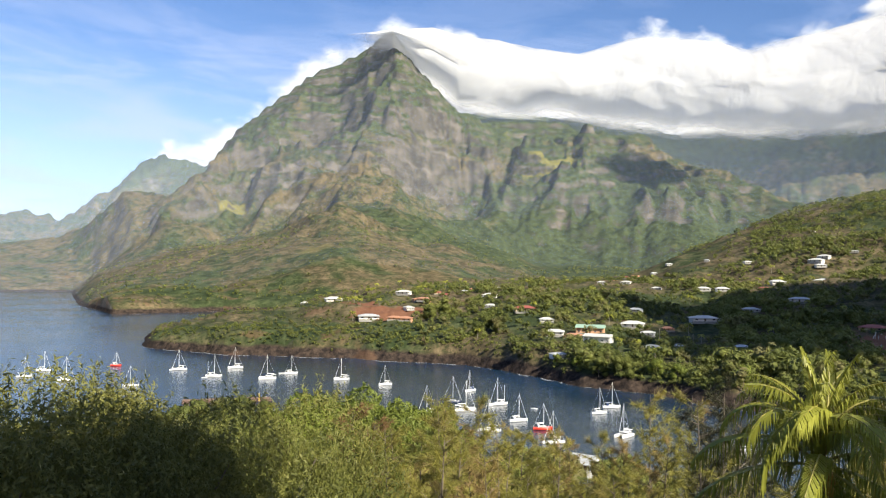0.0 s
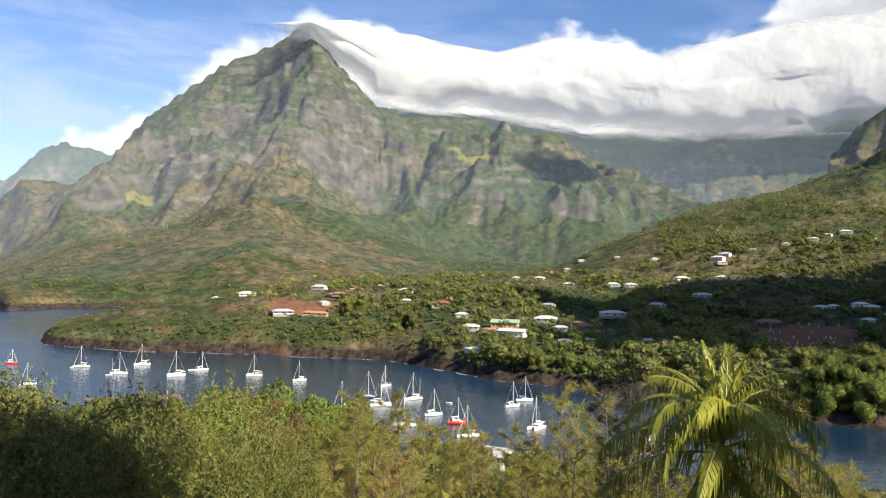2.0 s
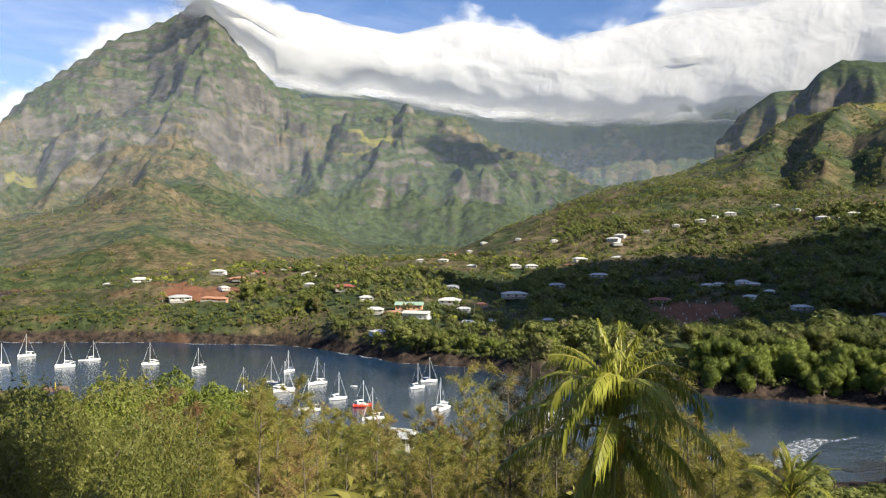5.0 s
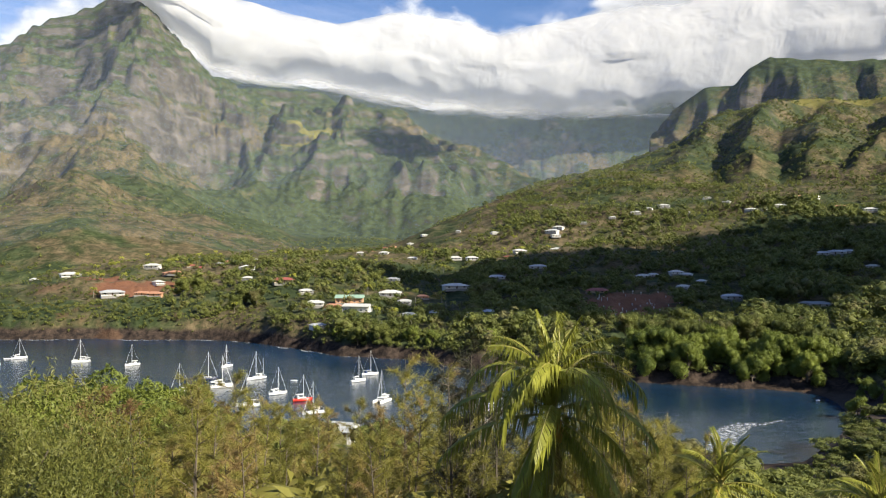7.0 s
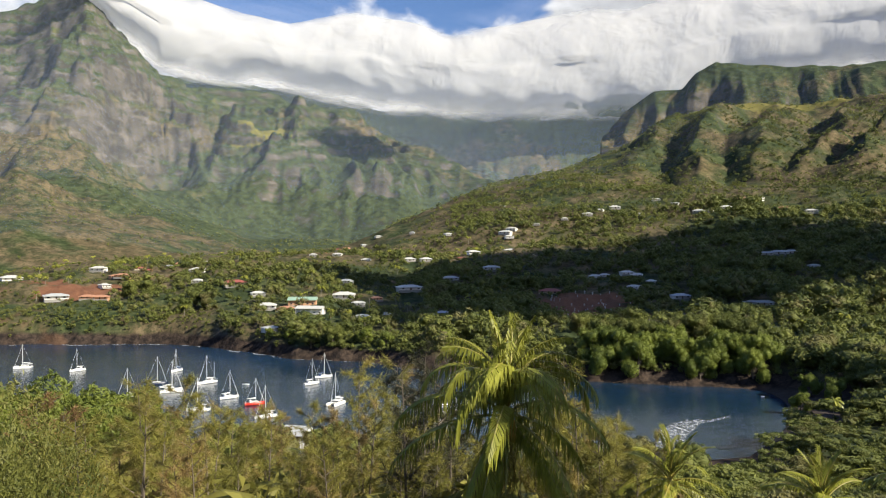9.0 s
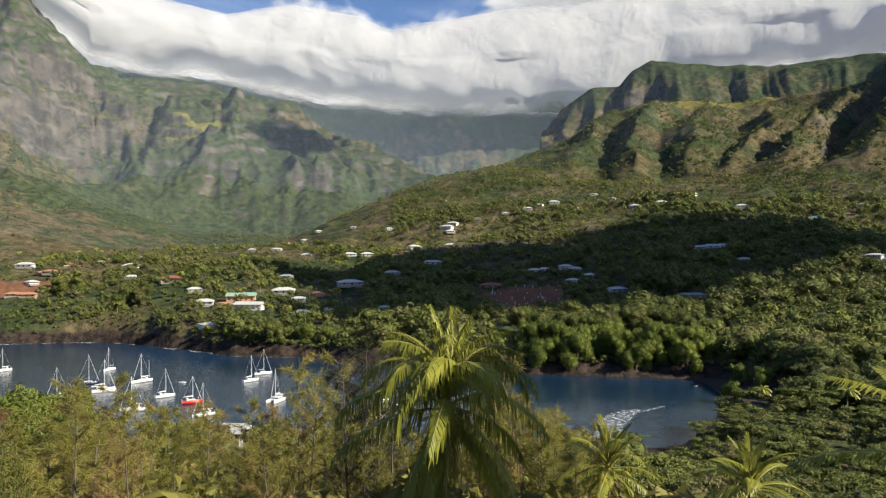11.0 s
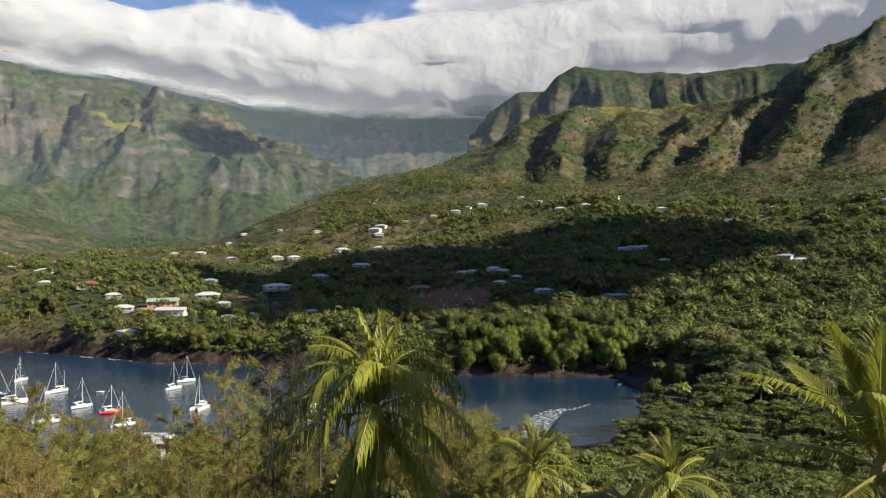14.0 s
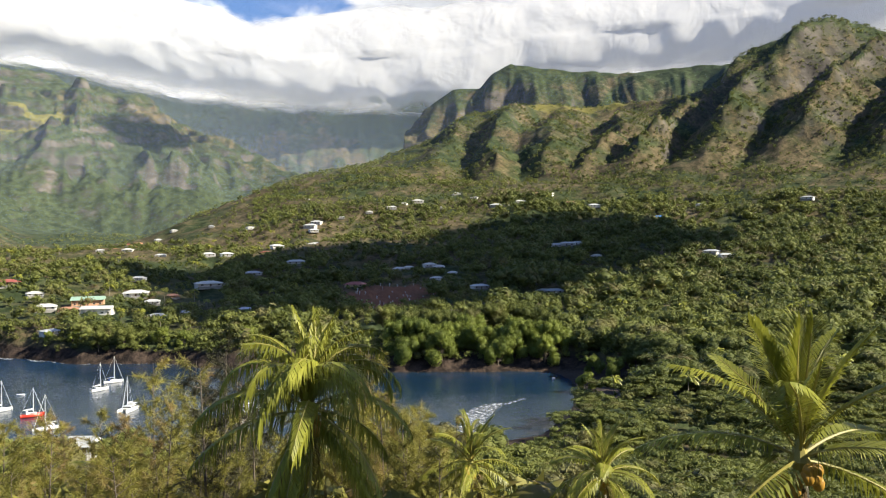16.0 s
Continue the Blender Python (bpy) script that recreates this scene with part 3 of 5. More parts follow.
def crown_template(seed, n, size, kind="round", lumps_n=4, core=0.9, coarse=False):
    """One tree of unit height: rough inner lumps under a coat of small leaf sprays, as (corners, triangles)."""
    rng = np.random.default_rng(seed)
    if kind == "round":
        lumps, flat = random_lumps(rng, lumps_n, 0.62, 0.92, 0.35, 0.45), 0.85
    else:
        lumps, flat = [(l[0] * 1.7, l[1] * 1.7, 0.70 + 0.26 * rng.random(), l[3] * 0.85) for l in random_lumps(rng, lumps_n, 0.62, 1.0)], 0.30
    vs, fs, base = [], [], 0
    for x, y, z, r in lumps if core else ():
        v = BALL_V[:6] if coarse else BALL_V
        v = v * (1 + rng.normal(0, 0.13, (len(v), 1))) * r * core * np.array([1, 1, flat]) + np.array([x, y, z])
        vs.append(v)
        fs.append(OCTA_F + base if coarse else BALL_F + base)
        base += len(v)
    p, way = crown_points(rng, n, lumps, flat, 0.82)
    q = leaf_quads(rng, p, way, size, 1.5).reshape(-1, 4, 3)[:, :3].reshape(-1, 3)
    vs.append(q)
    fs.append(np.arange(len(q)).reshape(-1, 3) + base)
    return np.concatenate(vs), np.concatenate(fs)


def woods(name, templates, places, heights, mat, label, category, seed=1):
    """Many trees joined into one object; places is an (n, 3) array."""
    rng = np.random.default_rng(seed)
    pick, turn = rng.integers(0, len(templates), len(places)), rng.uniform(0, 2 * math.pi, len(places))
    wide = rng.uniform(0.8, 1.35, len(places))
    out, faces, base = [], [], 0
    for k, (t, f) in enumerate(templates):
        w = np.where(pick == k)[0]
        if not len(w):
            continue
        c, s = np.cos(turn[w])[:, None], np.sin(turn[w])[:, None]
        h, b = heights[w][:, None], (heights[w] * wide[w])[:, None]
        x, y, z = t[:, 0][None], t[:, 1][None], t[:, 2][None]
        out.append(np.stack([(x * c - y * s) * b + places[w, 0:1], (x * s + y * c) * b + places[w, 1:2], z * h + places[w, 2:3] - 0.08 * h], -1).reshape(-1, 3))
        faces.append((f[None] + (np.arange(len(w)) * len(t))[:, None, None] + base).reshape(-1, 3))
        base += len(t) * len(w)
    ob = new(name, mesh_from(name, np.concatenate(out), np.concatenate(faces), [mat], True))
    return tagged(ob, label, category, kind="stuff")


def scatter(rng, n, az0, az1, d0, d1, power=1.0):
    az = rng.uniform(az0, az1, n)
    d = (rng.uniform(0, 1, n) ** power) * (d1 - d0) + d0
    z = height(az, d)
    return az, d, z


def to_places(az, d, z):
    return np.stack([d * np.sin(np.radians(az)), d * np.cos(np.radians(az)), z], -1)


# ---- woods over the land ----
MID = [crown_template(100 + k, 84, 0.125, "round", 1, 0.74, True) for k in range(6)]
FAR = [crown_template(200 + k, 15, 0.36, "round", 0, 0.0) for k in range(6)]
FLAT = [crown_template(300 + k, 620, 0.062, "flat", 7, 0.8) for k in range(4)]
DENSE = [crown_template(400 + k, 600, 0.08, "round", 5) for k in range(4)]


def clear_of(az, d):
    """Where no house, garden or bare earth keeps the trees away."""
    x, y = d * np.sin(np.radians(az)), d * np.cos(np.radians(az))
    free = np.ones(len(az), bool)
    for hx, hy, w in HOUSES:
        r = math.hypot(hx, hy)
        ux, uy = hx / r, hy / r
        deep, side = (x - hx) * ux + (y - hy) * uy, np.abs((x - hx) * uy - (y - hy) * ux)
        free &= ~((deep > -w * 0.5 - 8) & (deep < w * 0.4 + 3) & (side < w * 0.5 + 1.5))
    for sx, sy, w in SOILS:
        free &= np.hypot(x - sx, y - sy) > w * 0.85
    return free


def sand_free(az, d):
    x, y = d * np.sin(np.radians(az)), d * np.cos(np.radians(az))
    return np.min([np.hypot(x - sx, y - sy) - w for sx, sy, w in SANDS], axis=0) > 2


def plant():
    rng = np.random.default_rng(7)
    # wooded slopes and gardens across the bay
    az, d, z = [np.concatenate(p) for p in zip(scatter(rng, 7500, -21.4, 22, 430, 1100, 0.9), scatter(rng, 9000, 20, 74, 350, 1150, 0.85))]
    glade = 0.7 * ripple(d * np.sin(np.radians(az)) / 75, d * np.cos(np.radians(az)) / 75, 91) + 0.6 * ripple(d * np.sin(np.radians(az)) / 24, d * np.cos(np.radians(az)) / 24, 93)
    thick = np.where(az > 20, 0.55, np.where(az > -2, 0.38, 0.42))
    keep = (z > 4.5) & (glade < thick + rng.uniform(-0.15, 0.45, len(az)))
    keep &= clear_of(az, d) & sand_free(az, d)
    az, d, z = az[keep], d[keep], z[keep]
    grove = fractal(d * np.sin(np.radians(az)) / 60, d * np.cos(np.radians(az)) / 60, 3, 95)
    tall = rng.uniform(0, 1, len(az)) ** 1.6 * 7.5 + 2.2
    tall = np.where((az < -2) | (z < 8), tall * 0.5, np.where(az > 20, tall * 1.15 + 1.0, tall))
    tall = tall * np.clip(1 + 0.55 * grove, 0.4, 1.8)
    tall = np.where(az > 40, tall * 1.35 + 1.0, tall)
    # gardens before the houses keep their view of the bay
    x, y = d * np.sin(np.radians(az)), d * np.cos(np.radians(az))
    for hx, hy, w in HOUSES:
        r = math.hypot(hx, hy)
        if hx < 0.36 * hy or r > 1000:
            continue
        deep, side = (x * hx + y * hy) / r, np.abs(x * hy - y * hx) / r
        sight = EYE + (float(ground_at(math.degrees(math.atan2(hx, hy)), r)[0]) + 2.3 - EYE) * deep / r - z
        tall = np.where((deep < r) & (deep > r - 170) & (side < w * 0.5 + 3), np.minimum(tall, np.maximum(sight, 1.4)), tall)
    woods("woodland", MID, to_places(az, d, z), tall, WOOD_LEAF, "dense mixed green tropical trees covering the slopes", "woodland", 2)
    az = rng.uniform(-21, 47, 2300)
    d = along(az, FAR_SHORE) + 5 + 50 * rng.uniform(0, 1, len(az)) ** 1.3
    z = height(az, d)
    ok = (z > np.where(az < 9, 8.5, 4.5)) & sand_free(az, d)
    az, d, z = az[ok], d[ok], z[ok]
    woods("shore_scrub", MID, to_places(az, d, z), rng.uniform(1.6, 4.6, len(az)) * np.where(az > 9, 1.2, 0.8), WOOD_LEAF, "low green and dry scrub above the rocky shore", "bushes", 9)
    az, d, z = scatter(rng, 12500, -25, 74, 1100, 2500, 0.9)
    keep = (z > 6) & (ripple(d * np.sin(np.radians(az)) / 160, d * np.cos(np.radians(az)) / 160, 92) < rng.uniform(-0.2, 0.5, len(az)))
    az, d, z = az[keep], d[keep], z[keep]
    extra = scatter(rng, 30000, 22, 74, 1080, 2080, 0.95)
    hollow = ripple(extra[1] * np.sin(np.radians(extra[0])) / 70, extra[1] * np.cos(np.radians(extra[0])) / 70, 96) < rng.uniform(-0.5, 0.8, len(extra[0]))
    az, d, z = [np.concatenate([p, q[hollow]]) for p, q in zip((az, d, z), extra)]
    woods("far_woodland", FAR, to_places(az, d, z), rng.uniform(0, 1, len(az)) ** 1.5 * 6.5 + 2.6, WOOD_LEAF, "scattered dark green trees and scrub on far hillsides", "woodland", 3)
    # spreading trees in the valley on this side
    az, d, z = scatter(rng, 640, 38, 74, 75, 400, 0.8)
    keep = (z > 3.4) & ~((az > 42) & (az < 45) & (d > 240)) & sand_free(az, d)
    az, d, z = az[keep], d[keep], z[keep]
    tops = np.minimum(rng.uniform(6, 10, len(az)), EYE - d * np.tan(np.radians(along(az, [(34, 15.2), (42, 15.0), (44, 14.4), (45, 13.4), (46.5, 11.6), (48, 10.0), (50, 9.0)]))) - z)
    tops = np.where(az < 47, tops, rng.uniform(6, 10, len(az)))
    ok = tops > 2.0
    az, d, z, tops = az[ok], d[ok], z[ok], tops[ok]
    more = scatter(rng, 170, 46.5, 66, 265, 420, 0.9)
    ok = (more[2] > 3.0) & sand_free(more[0], more[1])
    woods("grove", DENSE, to_places(*[m[ok] for m in more]), rng.uniform(9, 15, int(ok.sum())), WOOD_LEAF, "tall dark green trees behind the beach", "woodland", 6)
    low = scatter(rng, 1300, 46, 74, 90, 430, 0.8)
    ok = (low[2] > 3.0) & sand_free(low[0], low[1])
    woods("valley_scrub", MID, to_places(*[m[ok] for m in low]), rng.uniform(2.5, 6.5, int(ok.sum())), WOOD_LEAF, "green bushes and young trees on the valley floor", "bushes", 10)
    woods("valley_woodland", FLAT, to_places(az, d, z), tops, WOOD_LEAF, "flat-topped spreading green trees in the valley", "woodland", 4)
    az, d, z = scatter(rng, 300, -22, 40, 95, 330, 0.8)
    keep = (z > 2.5) & (z < 32) & ~((az > 9.5) & (az < 11.7) & (d < 206))
    az, d, z = az[keep], d[keep], z[keep]
    woods("hillside_woodland", DENSE, to_places(az, d, z), rng.uniform(6, 10, len(az)), WOOD_LEAF, "thick green trees running down to the bay", "woodland", 5)



# ---- coconut palms ----
def frond_mesh(seed, length, start, finish, leaf, count, mat, fold=0.75):
    """One frond that grows along +x: a bowed stalk with two rows of hanging leaflets. start, finish: its slope in degrees at foot and tip."""
    rng = np.random.default_rng(seed)
    n = 24
    slope = np.radians(start + (finish - start) * np.linspace(0, 1, n) ** 1.15)
    step = length / (n - 1)
    px_, pz = np.concatenate([[0], np.cumsum(np.cos(slope[:-1]) * step)]), np.concatenate([[0], np.cumsum(np.sin(slope[:-1]) * step)])
    sway = 0.10 * length * rng.normal() * np.linspace(0, 1, n) ** 2
    quads = []
    for side in (-1, 1):
        for u in np.linspace(0.14, 1.0, count):
            u = min(1.0, u + rng.normal(0, 0.004))
            k = u * (n - 1)
            base = np.array([np.interp(k, range(n), px_), np.interp(k, range(n), sway), np.interp(k, range(n), pz)])
            th = np.interp(k, range(n), slope)
            way = np.array([math.cos(th), 0, math.sin(th)])
            size = leaf * (0.35 + 0.75 * math.sin(math.pi * min(1, 0.12 + 0.82 * u))) * rng.uniform(0.85, 1.1)
            out = np.array([0, side, 0]) * (1 - 0.45 * u) + way * (0.35 + 0.9 * u) + np.array([0, 0, 0.25])
            out /= np.linalg.norm(out)
            hang = np.array([rng.normal(0, 0.1), rng.normal(0, 0.1), -1.0])
            mid = base + out * size * 0.45 + hang * size * 0.10 * fold
            tip = mid + (out * (1 - fold * 0.55) + hang * fold * rng.uniform(0.6, 1.15)) * size * 0.55
            wide = np.cross(out, [0, 0, 1.0])
            wide = wide / (np.linalg.norm(wide) + 1e-6) * 0.024 + way * 0.010
            quads += [base - wide * 0.5, base + wide * 0.5, mid + wide, mid - wide, mid - wide, mid + wide, tip + wide * 0.15, tip - wide * 0.15]
    leaves = mesh_from("frond", np.array(quads), np.arange(len(quads)).reshape(-1, 4), [mat])
    bm = bmesh.new()
    pick = range(0, n, 3)
    tube(bm, [(px_[k], sway[k], pz[k]) for k in pick], [0.045 * (1 - 0.85 * k / n) + 0.004 for k in pick], 5)
    stalk = bpy.data.meshes.new("stalk")
    bm.to_mesh(stalk)
    bm.free()
    stalk.materials.append(STALK)
    return leaves, stalk


def coconut_palm(az, d, crown_z, length, spread, count, seed, leaf=0.75, mat=None, nuts=0, dry=2, lean=(0.0, 0.0), label="", group="palms", fold=0.55):
    """A palm with its crown's heart at that bearing, distance and height. spread: slopes (foot, tip) of the frond kinds, upright first."""
    rng = np.random.default_rng(seed)
    mat = mat or FROND
    foot = spot(az, d, -0.3)
    top = Vector((foot.x, foot.y, crown_z))
    foot = spot(math.degrees(math.atan2(foot.x - lean[0], foot.y - lean[1])), math.hypot(foot.x - lean[0], foot.y - lean[1]), -0.3)
    palm = tagged(new("coconut_palm"), label, "palm tree", group)
    palm.location = foot
    rel = top - foot
    pts, rad = [], []
    for k in range(25):
        u = k / 24
        pts.append((rel.x * u ** 1.5, rel.y * u ** 1.5, rel.z * u))
        rad.append((0.17 - 0.06 * u + 0.05 * (1 - u) ** 6) * (1.06 if k % 2 else 0.97))
    part("trunk", tube(bmesh.new(), pts, rad, 10), PALE_BARK, palm, "", True)
    bm = bmesh.new()
    tube(bm, [rel + Vector((0, 0, -0.35)), rel + Vector((0, 0, -0.1)), rel + Vector((0, 0, 0.5))], [0.13, 0.24, 0.05], 9)
    part("crown_shaft", bm, STALK, palm)
    kinds = [frond_mesh(seed * 10 + k, length * (0.8 + 0.07 * k if k < 4 else 1.0), a, b, leaf, 54, mat, fold + 0.12 * k) for k, (a, b) in enumerate(spread)]
    turn = rng.uniform(0, 360)
    for k in range(count):
        level = min(len(kinds) - 1, int(len(kinds) * k / count))
        leaves, stalk = kinds[level]
        turn += 137.5 + rng.uniform(-14, 14)
        fr = new("frond", leaves)
        fr.parent = palm
        fr.matrix_basis = Matrix.Translation(rel + Vector((0, 0, 0.25 - 0.35 * k / count))) @ pose(0, 0, 0, rng.uniform(-12, 12), rng.uniform(-7, 7), turn)
        st = new("stalk", stalk)
        st.parent = fr
    if dry:
        leaves, stalk = frond_mesh(seed * 10 + 9, length * 0.8, -50, -95, leaf * 0.8, 36, DRY_FROND, 1.3)
        for k in range(dry):
            fr = new("dry_frond", leaves)
            fr.parent = palm
            fr["label"] = "withered brown hanging frond"
            fr.matrix_basis = Matrix.Translation(rel + Vector((0, 0, -0.2))) @ pose(0, 0, 0, 0, 0, rng.uniform(0, 360))
            st = new("stalk", stalk)
            st.parent = fr
    for k in range(nuts):
        bm = bmesh.new()
        bmesh.ops.create_uvsphere(bm, u_segments=10, v_segments=7, radius=0.14)
        a = math.atan2(-top.y, -top.x) + rng.uniform(-1.1, 1.1)
        for v in bm.verts:
            v.co.z *= 1.3
            v.co += rel + Vector((0.46 * math.cos(a), 0.46 * math.sin(a), -0.22 - 0.16 * (k % 4)))
        part("coconut", bm, COCONUT, palm, "ripe orange-brown coconut", True)
    return palm


TALL = [(90, 55), (89, 0), (87, -42), (85, -64), (80, -78), (70, -84), (38, -62), (-4, -58), (-46, -75), (-62, -84)]
BOWED = [(86, 50), (74, 10), (56, -25), (30, -50), (4, -70), (-32, -85)]
FAN = [(88, 72), (80, 56), (70, 34), (52, 8), (26, -26), (-4, -58)]
OPEN = [(86, 70), (72, 40), (55, 5), (32, -35), (5, -60), (-30, -80)]
coconut_palm(26.3, 27.0, 59.15, 4.3, TALL, 46, 11, 0.88, None, 5, 3, (0.6, -0.4), "tall coconut palm with drooping yellow-green fronds below the lookout", "palms", 1.0)
coconut_palm(61.5, 20.0, 59.85, 3.7, FAN, 20, 12, 1.05, None, 14, 2, (-0.5, 0.4), "coconut palm with upright sunlit fronds and orange coconuts", "palms", 0.3)
coconut_palm(38.2, 44.0, 52.1, 3.6, BOWED, 22, 13, 0.8, None, 4, 2, (0.4, 0.5), "smaller coconut palm standing among dark bushes")
coconut_palm(48.0, 42.0, 52.3, 3.4, BOWED, 24, 14, 0.8, None, 4, 2, (-0.3, 0.2), "small coconut palm with short arching fronds")
coconut_palm(12.6, 62.0, 47.6, 3.2, OPEN, 16, 15, 0.8, PALE_FROND, 0, 1, (0.2, 0.2), "pale yellow-green young palm among the feathery trees")


# ---- feathery trees below the lookout ----
def sprays(rng, base, way, n, size, wide, droop):
    """Thin hanging sprays of needles along a twig."""
    u = rng.uniform(0.1, 1, n)[:, None]
    p = base + way * u
    d = way / (np.linalg.norm(way) + 1e-6) * 0.5 + rng.normal(0, 0.45, (n, 3)) + np.array([0, 0, -droop])
    d /= np.linalg.norm(d, axis=1)[:, None]
    s = (size * rng.uniform(0.5, 1.2, n))[:, None]
    w = np.cross(d, rng.normal(0, 1, (n, 3)))
    w = w / (np.linalg.norm(w, axis=1)[:, None] + 1e-6) * wide
    return np.stack([p - w * 0.5, p + w * 0.5, p + d * s], 1).reshape(-1, 3)


def feathery_parts(seed, tall, reach, dense, mat, size=0.5, wide=0.030):
    rng = np.random.default_rng(seed)
    bm, limbs, leaves = bmesh.new(), bmesh.new(), []
    bow = rng.normal(0, 0.25, 2)
    stem = [(bow[0] * u * u * 2, bow[1] * u * u * 2, tall * u) for u in np.linspace(0, 1, 8)]
    tube(bm, stem, [0.16 * (1 - 0.93 * u) for u in np.linspace(0, 1, 8)], 6)
    for k in range(int(dense)):
        u = 0.12 + 0.86 * (k + rng.random()) / dense
        base = np.array([bow[0] * u * u * 2, bow[1] * u * u * 2, tall * u])
        a = rng.uniform(0, 2 * math.pi)
        long = reach * (1.12 - u) ** 0.7 * rng.uniform(0.6, 1.2) + 0.3
        way = np.array([math.cos(a), math.sin(a), rng.uniform(0.35, 1.1)]) * long * 0.75
        tube(limbs, [tuple(base), tuple(base + way * 0.55), tuple(base + way)], [0.028, 0.016, 0.006], 4)
        leaves.append(sprays(rng, base, way, int(16 + 23 * long), size, wide, 0.15))
        for _ in range(3):
            b2 = base + way * rng.uniform(0.3, 0.9)
            w2 = way * rng.uniform(0.3, 0.5) + rng.normal(0, 0.35, 3) * long * 0.4
            leaves.append(sprays(rng, b2, w2, int(10 + 15 * long), size, wide, 0.2))
    v = np.concatenate(leaves)
    return bm, limbs, mesh_from("foliage", v, np.arange(len(v)).reshape(-1, 3), [mat])


def feathery_tree(seed, tall, reach, dense, mat, label):
    tree = tagged(new("casuarina_tree"), label, "tree", "feathery trees below the lookout")
    bm, limbs, leaf = feathery_parts(seed, tall, reach, dense, mat)
    part("trunk", bm, BARK, tree)
    part("branchwork", limbs, BARK, tree)
    ob = new("foliage", leaf)
    ob.parent = tree
    return tree


def stand(tree, az, d, top_deg, tall, turn):
    """Sets a tree of that height so that its tip rises to the given angle from the eye."""
    p = spot(az, d)
    h = EYE + d * math.tan(radians(top_deg)) - p.z + 0.5
    k = h / tall
    return Matrix.LocRotScale(p - Vector((0, 0, 0.5)), Euler((0, 0, turn)), Vector((min(k, 1.3), min(k, 1.3), k)))


def plant_feathery():
    rng = random.Random(5)
    soft = "wispy olive-green casuarina tree with fine hanging needles"
    kinds = [feathery_tree(40 + k, 14, 2.6, 46, NEEDLE, soft) for k in range(3)]
    bare = feathery_tree(50, 15, 2.6, 36, DARK_NEEDLE, "dark half-bare casuarina tree with thin branches")
    tops = [(-10, -12.5), (-6, -12), (-3, -11.2), (0, -9.9), (3, -10.6), (7, -11.2), (10, -11.3), (13, -11), (16, -11.2), (18.5, -12), (21, -12), (26, -12), (29, -9.6), (30.5, -9.8), (33, -12), (36, -12.6), (39, -14.5), (44, -17)]
    spots = []
    for k in range(74):
        az = -9 + 46 * (k + rng.random()) / 74
        top = float(along(az, tops)) - rng.uniform(0.0, 1.0) ** 2.2 * 3.6
        spots.append((az, rng.uniform(36, 78), min(top, -15.6) if 9.7 < az < 11.3 else top, kinds[k % 3]))
    spots += [(20.2, 44, -7.6, bare), (21.4, 47, -8.4, bare), (19.3, 50, -9.6, bare), (29.6, 55, -8.0, kinds[0]), (30.0, 57, -8.8, kinds[1]), (0.2, 52, -8.9, kinds[2]), (3.4, 60, -9.0, kinds[1]), (15.2, 60, -8.2, kinds[1]), (17.5, 62, -8.4, kinds[0])]
    rusty = feathery_tree(51, 14, 3.4, 54, DRY_NEEDLE, "rust-brown withered casuarina tree among green ones")
    spots += [(-6.2, 62, -9.9, rusty), (-4.6, 60, -10.9, rusty), (19.0, 40, -8.6, bare), (20.9, 41, -9.8, bare), (22.2, 43, -11.0, bare)]
    used = set()
    for az, d, top, tree in spots:
        m = stand(tree, az, d, top, 14 if tree is not bare else 15, rng.uniform(0, 6.28))
        if tree.name in used:
            made = copy_thing(tree, Matrix())
        else:
            used.add(tree.name)
            made = tree
        made.matrix_basis = m


plant_feathery()


# ---- broad-leaved trees close below ----
def broad_tree(seed, tall, spread, leaves, size, mat, label, name="broadleaf_tree", flat=0.9, group="leafy trees below the lookout", low=0.34, core=0.0, hollow=0.8):
    rng = np.random.default_rng(seed)
    tree = tagged(new(name), label, "tree", group)
    lumps = random_lumps(rng, 16, spread, tall, low, 0.34)
    bm = bmesh.new()
    tube(bm, [(0, 0, 0), (0.1, 0.05, tall * 0.3), (0, 0, tall * 0.62)], [0.28, 0.2, 0.1], 8)
    part("trunk", bm, BARK, tree)
    bm = bmesh.new()
    for l in lumps[1:]:
        c = Vector(l[:3])
        tube(bm, [(0.05, 0.02, tall * 0.28), c * 0.55 + Vector((0, 0, tall * 0.14)), c], [0.10, 0.06, 0.02], 5)
    part("branchwork", bm, BARK, tree)
    p, way = crown_points(rng, leaves, lumps, flat, hollow)
    shoots = rng.integers(0, leaves, leaves // 24)
    lift = np.repeat(p[shoots], 9, 0) + np.tile(np.linspace(0.05, 0.75, 9), len(shoots))[:, None] * (np.repeat(way[shoots], 9, 0) * 0.6 + np.array([0, 0, 0.7])) * tall * 0.055 + rng.normal(0, 0.04, (len(shoots) * 9, 3))
    v = np.concatenate([leaf_quads(rng, p, way, size, 1.9), leaf_quads(rng, lift, np.repeat(way[shoots], 9, 0), size, 2.4)])
    v = v.reshape(-1, 4, 3)[:, :3].reshape(-1, 3)
    vs, fs, base = [v], [np.arange(len(v)).reshape(-1, 3)], len(v)
    for x, y, z, r in lumps if core else ():
        vs.append(BALL_V * (1 + rng.normal(0, 0.12, (len(BALL_V), 1))) * r * core * np.array([1, 1, flat]) + np.array([x, y, z]))
        fs.append(BALL_F + base)
        base += len(BALL_V)
    ob = new("crown", mesh_from("crown", np.concatenate(vs), np.concatenate(fs), [mat], True))
    ob.parent = tree
    return tree


